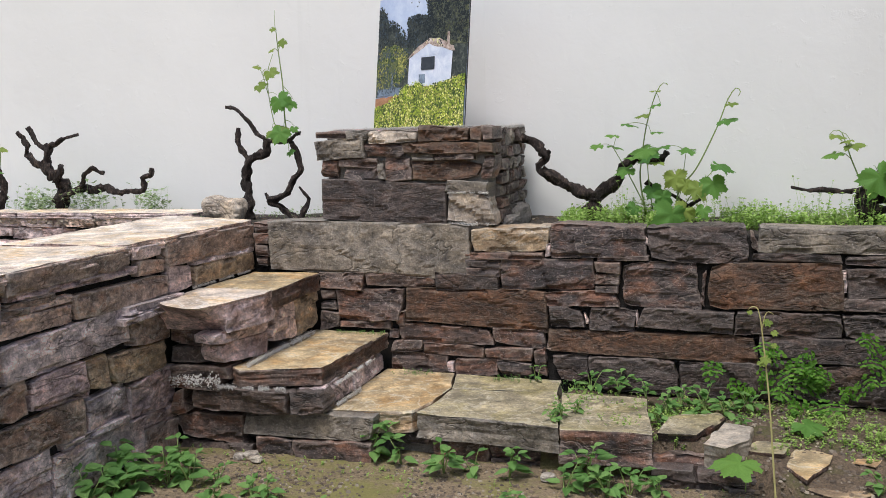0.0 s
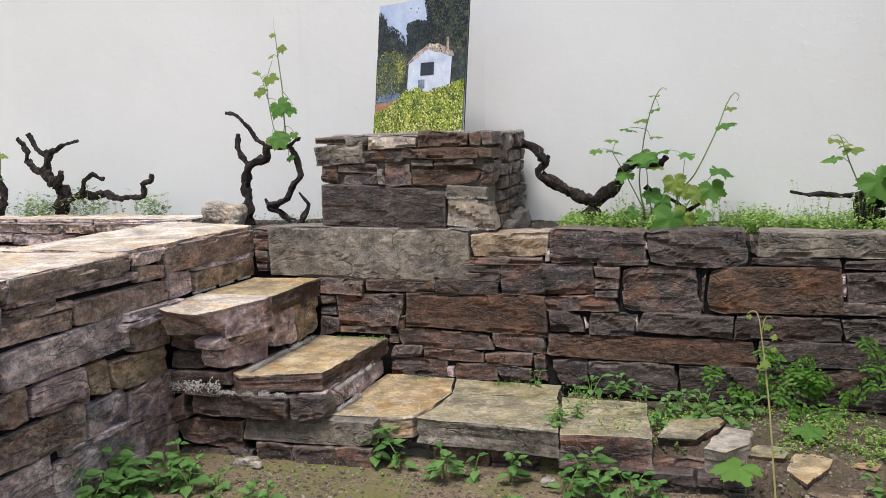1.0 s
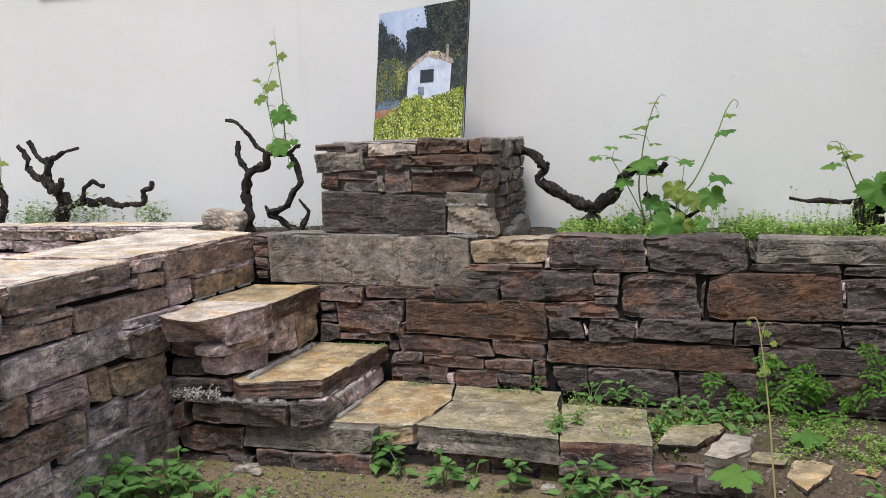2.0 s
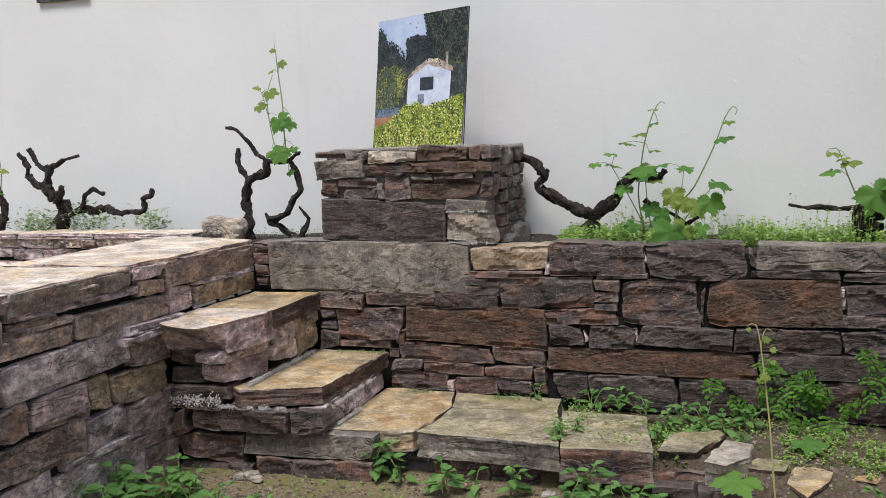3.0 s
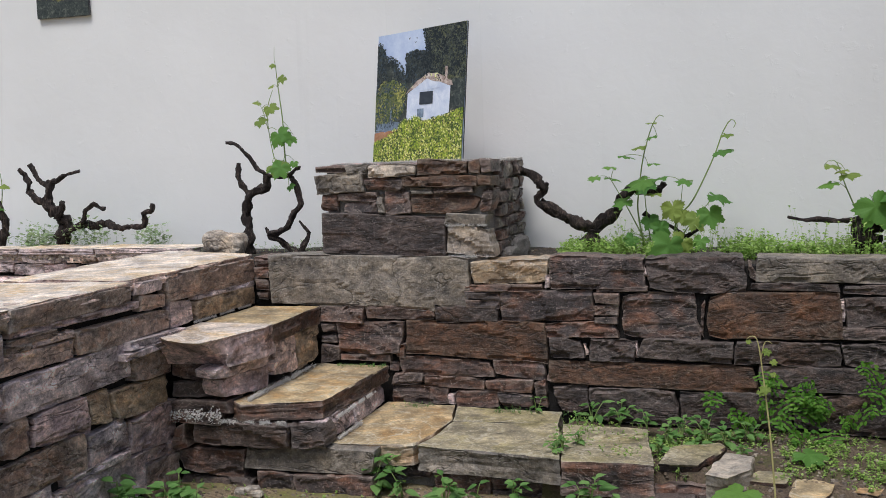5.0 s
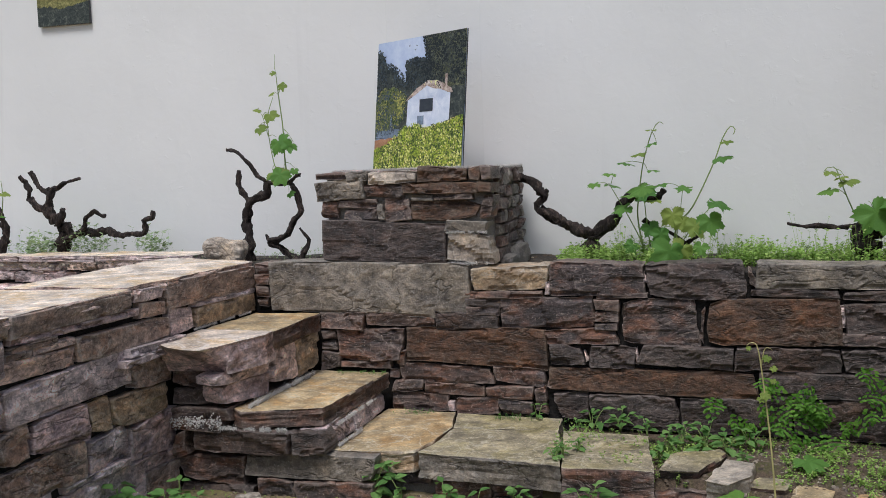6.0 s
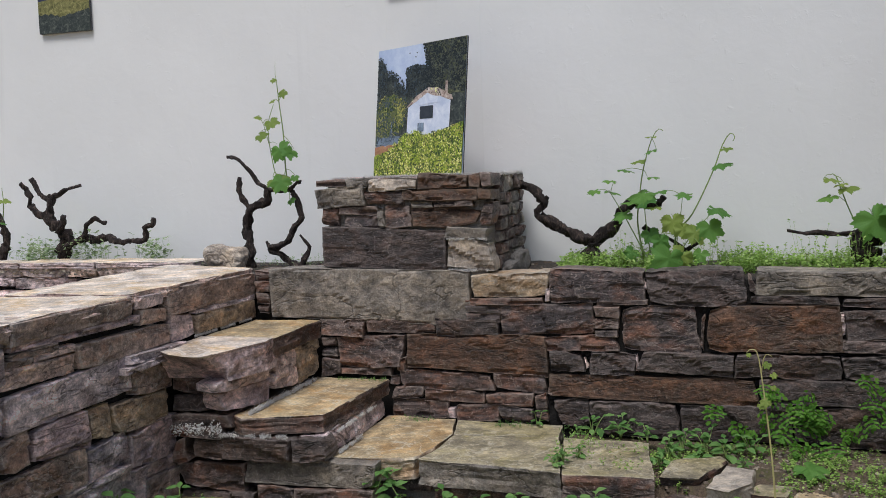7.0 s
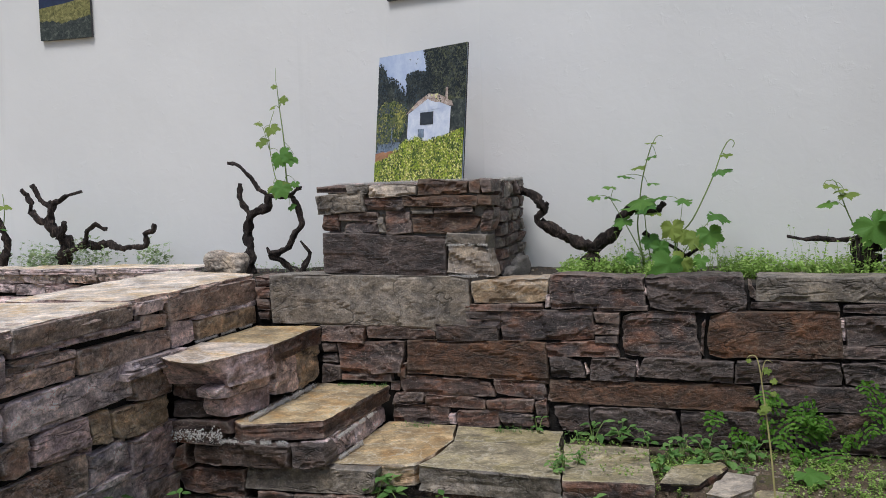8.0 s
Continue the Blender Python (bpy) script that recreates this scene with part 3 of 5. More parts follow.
me, (cx, cy) = slab_mesh([(-1.57, 3.62), (-0.90, 3.62), (-0.90, 4.10), (-1.57, 4.10)], 0.03, 5, slate_grey)
part("cap", me, pedestal, pose(cx, cy, 1.137))

part("mortar_spill", boulder_mesh(0.035, 0.14, 0.065, 77, pale_mortar), pedestal, pose(-0.876, 3.92, 0.755), "crumbled pale mortar")
part("mortar_spill", boulder_mesh(0.03, 0.08, 0.04, 78, pale_mortar), pedestal, pose(-0.866, 3.74, 0.748))

# flank wall beside the stairs
FLANK_TOP = [
    (2.107, 2.663, 0.712, 0.770), (2.691, 2.842, 0.728, 0.768), (2.711, 2.855, 0.668, 0.719), (2.114, 2.701, 0.690, 0.709),
    (2.117, 2.302, 0.671, 0.688), (2.195, 2.376, 0.652, 0.670), (2.096, 2.188, 0.650, 0.668), (2.383, 2.870, 0.588, 0.662),
    (2.070, 2.376, 0.590, 0.648), (2.080, 2.635, 0.470, 0.580), (2.641, 2.846, 0.442, 0.528),
]
FLANK_LOW = [
    (2.422, 2.527, 0.356, 0.460), (2.535, 2.826, 0.340, 0.438), (2.174, 2.410, 0.358, 0.460), (2.046, 2.167, 0.360, 0.465),
    (2.617, 2.868, 0.206, 0.332), (2.415, 2.610, 0.239, 0.345), (2.033, 2.405, 0.242, 0.350), (2.621, 2.883, 0.152, 0.201),
    (2.295, 2.605, 0.212, 0.233), (2.248, 2.691, 0.060, 0.205), (2.696, 2.880, 0.010, 0.146), (1.98, 2.241, 0.150, 0.235),
    (1.949, 2.100, 0.725, 0.770), (1.90, 2.09, 0.600, 0.718), (1.90, 2.06, 0.475, 0.592), (1.90, 2.029, 0.245, 0.470), (1.98, 2.241, 0.01, 0.146),
]
FLANK_X = -1.89
flank = new("wall_flank", solid("core", [(-2.36, FLANK_X - 0.034, 0.9, 3.66, 0.0, 0.735)], mortar))
tagged(flank, "grey slate wall with broad flat capstones beside the steps", "stone wall", kind="structure")
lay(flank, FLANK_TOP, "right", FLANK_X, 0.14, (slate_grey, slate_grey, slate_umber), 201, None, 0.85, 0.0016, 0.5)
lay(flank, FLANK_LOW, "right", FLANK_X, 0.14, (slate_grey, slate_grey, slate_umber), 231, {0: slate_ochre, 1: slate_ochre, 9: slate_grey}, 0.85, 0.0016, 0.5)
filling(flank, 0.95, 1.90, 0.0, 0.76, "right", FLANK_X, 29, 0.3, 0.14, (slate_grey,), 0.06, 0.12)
lay(flank, [(2.60, 2.925, 0.560, 0.584), (2.57, 2.85, 0.536, 0.557)], "right", FLANK_X + 0.035, 0.17, (slate_grey,), 281, None, 0.6)
RISER_TOP = [
    (2.86, 3.50, 0.675, 0.768), (3.05, 3.49, 0.585, 0.655), (2.88, 3.03, 0.585, 0.672), (3.05, 3.49, 0.657, 0.673),
]
lay(flank, RISER_TOP, "right", FLANK_X + 0.004, 0.14, (slate_grey,), 261, {0: slate_umber, 1: slate_ochre}, 0.7, 0.002, 0.4)
for i, (poly, z) in enumerate((
        ([(-1.90, 1.75), (-1.895, 2.66), (-2.38, 2.62), (-2.40, 1.70)], 0.778),
        ([(-1.905, 2.67), (-1.885, 2.86), (-1.90, 3.50), (-2.36, 3.62), (-2.38, 2.64)], 0.784),
        ([(-1.90, 0.95), (-1.90, 1.74), (-2.40, 1.69), (-2.40, 0.95)], 0.776))):
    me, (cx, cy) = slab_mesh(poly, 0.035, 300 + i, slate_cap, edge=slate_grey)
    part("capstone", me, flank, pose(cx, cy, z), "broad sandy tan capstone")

# planter wall further back
back_wall = new("wall_bed_west", solid("core", [(-8.0, -1.90, 3.925, 4.02, 0.0, 0.74), (-2.36, -1.90, 3.60, 3.925, 0.0, 0.74)], mortar))
tagged(back_wall, "low grey slate wall of the raised bed further back", "stone wall", kind="structure")
WEST = [
    (-3.372, -3.112, 0.695, 0.748), (-3.108, -2.935, 0.695, 0.742), (-2.93, -2.42, 0.690, 0.748), (-3.70, -3.376, 0.700, 0.750), (-3.75, -3.42, 0.655, 0.698),
    (-3.42, -3.25, 0.640, 0.690), (-3.245, -3.05, 0.640, 0.690), (-3.045, -2.80, 0.630, 0.688), (-2.80, -2.42, 0.630, 0.688),
]
lay(back_wall, WEST, "front", 3.88, 0.12, (slate_grey,), 321)
filling(back_wall, -5.2, -3.76, 0.45, 0.75, "front", 3.88, 31, 0.25, 0.12, (slate_grey,))
filling(back_wall, -3.75, -2.42, 0.40, 0.628, "front", 3.88, 33, 0.22, 0.12, (slate_grey,))
for i, (a, b, z) in enumerate(((-4.3, -3.38, 0.768), (-3.37, -2.94, 0.770), (-2.93, -2.40, 0.772))):
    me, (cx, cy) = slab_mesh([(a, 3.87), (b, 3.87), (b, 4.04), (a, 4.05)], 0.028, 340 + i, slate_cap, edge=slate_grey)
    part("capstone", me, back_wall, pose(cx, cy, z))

# ---- steps ----
stairs = thing("stone_steps", (0, 0, 0), "", "steps")
for box in ((-1.88, -1.72, 2.90, 3.475, 0.34, 0.505), (-1.88, -1.365, 2.98, 3.475, 0.0, 0.335), (-1.333, -0.27, 3.015, 3.475, 0.0, 0.115)):
    part("rubble_core", solid("core", [box], pale_mortar), stairs)
tagged(stairs, "three rough slate steps with ochre treads against the wall", "steps")
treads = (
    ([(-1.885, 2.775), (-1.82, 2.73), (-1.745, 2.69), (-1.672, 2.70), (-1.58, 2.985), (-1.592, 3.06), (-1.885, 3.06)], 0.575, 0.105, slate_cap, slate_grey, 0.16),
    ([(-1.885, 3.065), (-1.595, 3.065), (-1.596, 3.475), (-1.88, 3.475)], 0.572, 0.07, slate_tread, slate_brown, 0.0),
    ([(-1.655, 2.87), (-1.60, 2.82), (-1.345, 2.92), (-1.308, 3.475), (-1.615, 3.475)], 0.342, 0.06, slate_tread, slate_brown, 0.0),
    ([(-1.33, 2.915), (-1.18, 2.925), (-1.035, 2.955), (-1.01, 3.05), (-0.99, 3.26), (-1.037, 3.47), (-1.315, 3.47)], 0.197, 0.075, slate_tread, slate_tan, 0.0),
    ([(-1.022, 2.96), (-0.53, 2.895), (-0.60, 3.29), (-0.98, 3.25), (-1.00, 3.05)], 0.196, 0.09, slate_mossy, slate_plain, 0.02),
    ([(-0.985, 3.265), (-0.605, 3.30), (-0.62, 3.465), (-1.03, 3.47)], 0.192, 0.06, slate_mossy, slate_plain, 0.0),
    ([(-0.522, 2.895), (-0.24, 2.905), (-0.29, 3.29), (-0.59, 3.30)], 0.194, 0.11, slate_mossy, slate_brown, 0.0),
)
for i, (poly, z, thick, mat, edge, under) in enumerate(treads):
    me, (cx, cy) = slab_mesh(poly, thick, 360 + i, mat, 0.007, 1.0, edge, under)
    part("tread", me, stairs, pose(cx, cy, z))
RISERS = [(3.07, 3.27, 0.375, 0.508), (3.28, 3.47, 0.365, 0.508)]
lay(stairs, RISERS, "right", -1.607, 0.1, (slate_grey,), 381, {1: slate_ochre})
for i, (y, w, low, high) in enumerate(((2.905, 0.29, 0.428, 0.474), (2.93, 0.26, 0.352, 0.425))):
    part("stone", stone_mesh(w, high - low, 0.09, 386 + i, slate_grey), stairs, pose(-1.634, y, low, 0, 0, 79))
lay(stairs, [(2.88, 3.14, 0.205, 0.278), (3.145, 3.47, 0.200, 0.276)], "right", -1.318, 0.1, (slate_grey,), 391)
FRONTS = [(-1.885, -1.705, 0.412, 0.474), (-1.885, -1.70, 0.350, 0.408)]
lay(stairs, FRONTS, "front", 2.845, 0.12, (slate_brown,), 401, {1: slate_dark})
FRONTS_LOW = [
    (-1.888, -1.655, 0.300, 0.342), (-1.888, -1.69, 0.262, 0.298), (-1.80, -1.44, 0.190, 0.272), (-1.435, -1.31, 0.195, 0.275), (-1.885, -1.83, 0.165, 0.26),
]
lay(stairs, FRONTS_LOW, "front", 2.835, 0.12, (slate_brown,), 411, {0: slate_brown, 1: slate_brown, 2: slate_dark, 3: slate_dark})
FEET = [
    (-1.885, -1.635, 0.065, 0.160), (-1.630, -1.145, 0.100, 0.188), (-1.885, -1.60, 0.0, 0.06), (-1.59, -1.44, 0.0, 0.095), (-1.435, -1.15, 0.0, 0.095),
]
lay(stairs, FEET, "front", 2.875, 0.12, (slate_brown,), 421, {0: slate_brown, 1: slate_plain, 2: slate_dark})
lay(stairs, [(-1.14, -0.98, 0.07, 0.118), (-0.975, -0.78, 0.0, 0.105), (-0.775, -0.53, 0.045, 0.108), (-0.775, -0.40, 0.0, 0.043), (-0.525, -0.26, 0.05, 0.092)],
    "front", 2.985, 0.12, (slate_brown,), 441)

# ---- loose stones at the end of the bottom step ----
EDGE_ROCKS = (
    ([(-0.231, 2.965), (-0.203, 3.128), (-0.050, 3.226), (-0.030, 3.185), (-0.110, 2.995)], 0.176, 0.085, slate_mossy, "flat sandy edging stone beside the bottom step"),
    ([(-0.091, 2.895), (-0.030, 3.135), (0.055, 3.095), (0.051, 2.98), (-0.022, 2.858)], 0.178, 0.085, slate_pale, "pale chunky edging stone in the weeds"),
    ([(0.002, 2.965), (0.069, 3.065), (0.17, 3.072), (0.14, 2.949)], 0.142, 0.09, slate_mossy, "small tan edging stone sunk in soil"),
    ([(0.145, 2.893), (0.188, 3.09), (0.288, 3.015), (0.254, 2.895), (0.20, 2.80)], 0.128, 0.09, slate_tread, "ochre edging stone sunk in soil"),
    ([(0.203, 2.80), (0.255, 2.885), (0.364, 2.92), (0.395, 2.82), (0.296, 2.72)], 0.098, 0.075, slate_tan, "broad tan edging stone lying low in soil"),
    ([(0.33, 2.98), (0.40, 2.96), (0.43, 3.03), (0.35, 3.06)], 0.124, 0.05, slate_tan, "small tan edging stone among weeds"),
)
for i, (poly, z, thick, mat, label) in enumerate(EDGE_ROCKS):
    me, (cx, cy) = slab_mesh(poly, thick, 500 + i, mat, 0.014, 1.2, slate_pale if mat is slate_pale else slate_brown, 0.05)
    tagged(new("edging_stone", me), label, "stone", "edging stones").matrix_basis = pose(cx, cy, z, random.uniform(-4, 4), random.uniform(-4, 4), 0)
edging = new("wall_edging", solid("core", [(-0.255, 0.30, 2.99, 3.10, 0.0, 0.09)], mortar))
tagged(edging, "low rough slate edging under the loose stones", "stone edging", kind="structure")
lay(edging, [(-0.25, -0.05, 0.055, 0.118), (-0.045, 0.10, 0.04, 0.105), (-0.25, -0.10, 0.0, 0.05), (-0.095, 0.06, 0.0, 0.04), (0.10, 0.28, 0.0, 0.06)],
    "front", 2.945, 0.1, (slate_brown,), 521)
lay(edging, [(-0.24, -0.11, 0.060, 0.098), (-0.105, 0.045, 0.058, 0.096), (-0.24, -0.02, 0.0, 0.056), (-0.015, 0.15, 0.0, 0.050), (0.05, 0.17, 0.052, 0.088)],
    "front", 2.885, 0.14, (slate_dark,), 541)
rock = tagged(new("boulder", boulder_mesh(0.098, 0.07, 0.066, 4, lump_stone)), "pale rough limestone lump on the wall top", "rock")
rock.matrix_basis = pose(-2.13, 3.70, 0.800)
for i, (x, y, r) in enumerate(((-1.56, 2.80, 0.022), (-1.60, 2.79, 0.016), (-1.53, 2.78, 0.015), (-0.55, 2.84, 0.018))):
    p = tagged(new("pebble", boulder_mesh(r * 1.3, r, r * 0.8, 30 + i, slate_pale)), "small whitish pebble on the bare soil", "pebble", "pebbles")
    p.matrix_basis = pose(x, y, 0.045 + r * 0.4)


def grit(name, count, box, z, sizes, seed, mat, label):
    rnd = random.Random(seed)
    verts, faces = [], []
    for _ in range(count):
        x, y = rnd.uniform(*box[:2]), rnd.uniform(*box[2:])
        if wob(x * 4, y * 4, 9) + rnd.uniform(-0.4, 0.4) < -0.05:
            continue
        r, n = rnd.uniform(*sizes) * rnd.uniform(0.6, 1.4), len(verts)
        zz = z(x, y)
        a = rnd.uniform(0, 6.3)
        for k in range(5):
            t = a + k * 1.2566
            f = rnd.uniform(0.7, 1.25)
            verts.append((x + math.cos(t) * r * f, y + math.sin(t) * r * f * 0.8, zz - 0.3 * r))
        for k in range(5):
            t = a + k * 1.2566 + 0.3
            f = rnd.uniform(0.45, 0.8)
            verts.append((x + math.cos(t) * r * f, y + math.sin(t) * r * f * 0.8, zz + r * rnd.uniform(0.35, 0.6)))
        for k in range(5):
            q = (k + 1) % 5
            faces.append((n + k, n + q, n + 5 + q, n + 5 + k))
        faces.append(tuple(n + 5 + k for k in range(5)))
    tagged(new(name, mesh_of(name, verts, faces, mat, False)), label, "gravel", kind="stuff")


def grit_material():
    m, t, s = material("grit")
    island = t.nodes.new("ShaderNodeNewGeometry").outputs["Random Per Island"]
    c = ramp(t, island, [(0.0, (0.07, 0.055, 0.045)), (0.5, (0.20, 0.15, 0.105)), (0.8, (0.13, 0.105, 0.085)), (1.0, (0.42, 0.36, 0.28))])
    t.links.new(c, s.inputs["Base Color"])
    s.inputs["Roughness"].default_value = 0.9
    return m


grit_mix = grit_material()


def ground_z(x, y):
    return 0.035 + 0.018 * (wob(x * 2.2, y * 2.2, 7) + 0.5 * wob(x * 8, y * 8, 3))


def terrace_z(x, y):
    return 0.15 + 0.016 * (wob(x * 2.2, y * 2.2, 7) + 0.5 * wob(x * 8, y * 8, 3)) + terrace_fall(x, y)


def bed_z(x, y):
    return 0.735 + 0.016 * (wob(x * 2.2, y * 2.2, 7) + 0.5 * wob(x * 8, y * 8, 3))


grit("ground_grit", 9000, (-1.85, 0.6, 2.2, 2.98), ground_z, (0.0025, 0.009), 61, grit_mix, "scattered small brown grit on bare soil")
grit("terrace_grit", 5200, (-0.25, 0.9, 2.72, 3.46), terrace_z, (0.003, 0.009), 62, grit_mix, "grey-brown slate chips on dark soil")
grit("bed_grit", 1500, (-3.8, 0.8, 3.66, 4.12), bed_z, (0.004, 0.012), 63, grit_mix, "pale grit on the raised bed")

# lime along some joints of the steps
def lime_bead(a, b, r, seed):
    """A crumbly line of small lime lumps."""
    rnd = random.Random(seed)
    verts, faces = [], []
    a, b = Vector(a), Vector(b)
    for _ in range(int((b - a).length / (r * 0.013))):
        f = rnd.random()
        if wob(f * 9, seed, 2) < -0.15:
            continue
        c = a.lerp(b, f) + Vector((rnd.gauss(0, 0.3), rnd.gauss(0, 0.3), rnd.gauss(0, 0.4))) * r
        s, n = r * rnd.uniform(0.05, 0.17), len(verts)
        for d in ((1, 0, 0), (-1, 0, 0), (0, 1, 0), (0, -1, 0), (0, 0, 1), (0, 0, -1)):
            verts.append(c + Vector(d) * s * rnd.uniform(0.6, 1.4))
        faces += [(n, n + 2, n + 4), (n + 2, n + 1, n + 4), (n + 1, n + 3, n + 4), (n + 3, n, n + 4), (n + 2, n, n + 5), (n + 1, n + 2, n + 5), (n + 3, n + 1, n + 5), (n, n + 3, n + 5)]
    return mesh_of("lime_joint", verts, faces, lime, False)


for i, (a, b, r) in enumerate((
        ((-1.88, 2.832, 0.285), (-1.69, 2.828, 0.300), 0.024), ((-1.72, 2.829, 0.276), (-1.44, 2.831, 0.281), 0.011), ((-1.592, 2.86, 0.348), (-1.592, 3.40, 0.350), 0.013),
        ((-1.302, 2.95, 0.279), (-1.300, 3.30, 0.280), 0.009), ((-1.302, 2.95, 0.204), (-1.298, 3.15, 0.204), 0.010), ((-1.885, 3.02, 0.582), (-1.885, 3.45, 0.580), 0.006))):
    part("lime_joint", lime_bead(a, b, r, i), stairs, None, "crusty white lime along a joint")["kind"] = "stuff"


for i, (a, b, r) in enumerate((((-1.57, 3.515, 0.768), (-0.90, 3.515, 0.770), 0.008), ((-1.06, 3.50, 0.891), (-0.90, 3.50, 0.891), 0.006), ((-1.55, 3.56, 1.136), (-0.90, 3.55, 1.140), 0.007), ((-0.885, 3.60, 1.137), (-0.885, 4.08, 1.138), 0.009))):
    part("lime_joint", lime_bead(a, b, r, 20 + i), pedestal, None, "crumbly pale lime along a joint")["kind"] = "stuff"


# ---- pictures ----
def printed(name, stops, scale, twist=0.8):
    m, t, s = material(name)
    n = noisy(t, coords(t, shift=False), scale, 8, 0.72, twist)
    t.links.new(ramp(t, n, stops), s.inputs["Base Color"])
    s.inputs["Roughness"].default_value = 0.35
    return m


p_sky = printed("print_sky", [(0.35, (0.32, 0.42, 0.66)), (0.65, (0.60, 0.68, 0.84))], 5, 0.2)
p_dark = printed("print_dark_trees", [(0.38, (0.015, 0.02, 0.022)), (0.54, (0.055, 0.065, 0.055)), (0.70, (0.20, 0.21, 0.17))], 48)
p_pine = printed("print_pine", [(0.36, (0.028, 0.03, 0.02)), (0.52, (0.10, 0.11, 0.05)), (0.68, (0.30, 0.29, 0.17))], 46)
p_bush = printed("print_bush", [(0.38, (0.03, 0.045, 0.02)), (0.52, (0.15, 0.18, 0.05)), (0.70, (0.46, 0.46, 0.16))], 40)
p_vines = printed("print_vines", [(0.36, (0.015, 0.035, 0.01)), (0.48, (0.12, 0.19, 0.02)), (0.60, (0.42, 0.50, 0.05)), (0.72, (0.78, 0.80, 0.30))], 60)
p_white = printed("print_whitewash", [(0.35, (0.50, 0.58, 0.74)), (0.65, (0.76, 0.81, 0.90))], 14)
p_roof = printed("print_roof", [(0.35, (0.22, 0.14, 0.11)), (0.55, (0.55, 0.46, 0.40)), (0.7, (0.80, 0.76, 0.70))], 45)
p_black = printed("print_window", [(0.3, (0.02, 0.024, 0.035)), (0.7, (0.05, 0.06, 0.07))], 20)
p_red = printed("print_soil", [(0.35, (0.25, 0.10, 0.05)), (0.65, (0.48, 0.26, 0.14))], 20)
p_blue = printed("print_blue", [(0.35, (0.07, 0.10, 0.14)), (0.65, (0.28, 0.36, 0.46))], 25)
p_night = printed("print_evening", [(0.35, (0.012, 0.018, 0.05)), (0.65, (0.03, 0.045, 0.10))], 16)
p_straw = printed("print_straw", [(0.35, (0.07, 0.07, 0.02)), (0.5, (0.20, 0.19, 0.06)), (0.68, (0.42, 0.38, 0.16))], 50)
board_edge = plain("board_edge", (0.06, 0.06, 0.065), 0.5)

BW, BH = 0.580, 0.562
board = thing("photo_board", (-1.556, 4.05, 1.139), "tall photo print of a white hut among vines, on the pedestal", "picture")
board.matrix_basis = pose(-1.556, 4.05, 1.139, 0, 0, -31) @ pose(0, 0, 0, -5.4, 0, 0)
part("backing", solid("backing", [(0, BW, 0.002, 0.007, 0, BH)], board_edge, 0.001), board)
part("back_strut", solid("strut", [(BW / 2 - 0.02, BW / 2 + 0.02, 0.0075, 0.06, 0.005, 0.20)], board_edge), board)


def flat_shape(outline, ragged=0.0, seed=0):
    """A flat printed shape in parts of the board's width and height."""
    pts = []
    for i, p in enumerate(outline):
        q = outline[(i + 1) % len(outline)]
        n = max(1, int(math.dist(p, q) / 0.02)) if ragged else 1
        for k in range(n):
            u, v = p[0] + (q[0] - p[0]) * k / n, p[1] + (q[1] - p[1]) * k / n
            if ragged and 0.002 < u < 0.998 and 0.002 < v < 0.998:
                u += ragged * (wob(u * 14, v * 14, seed) + 0.6 * wob(u * 40, v * 40, seed + 5))
                v += ragged * (wob(u * 14 + 9, v * 14, seed) + 0.6 * wob(u * 40, v * 40 + 9, seed + 5))
            pts.append((min(1, max(0, u)), min(1, max(0, v))))
    return pts


def print_on(holder, w, h, name, outline, mat, layer, ragged=0.0, seed=0):
    pts = flat_shape(outline, ragged, seed)
    y = -0.0006 * layer
    me = mesh_of(name, [(u * w, y, v * h) for u, v in pts], [tuple(range(len(pts)))], mat, False)
    part(name, me, holder)


def rect(u0, u1, v0, v1):
    return [(u0, v0), (u1, v0), (u1, v1), (u0, v1)]


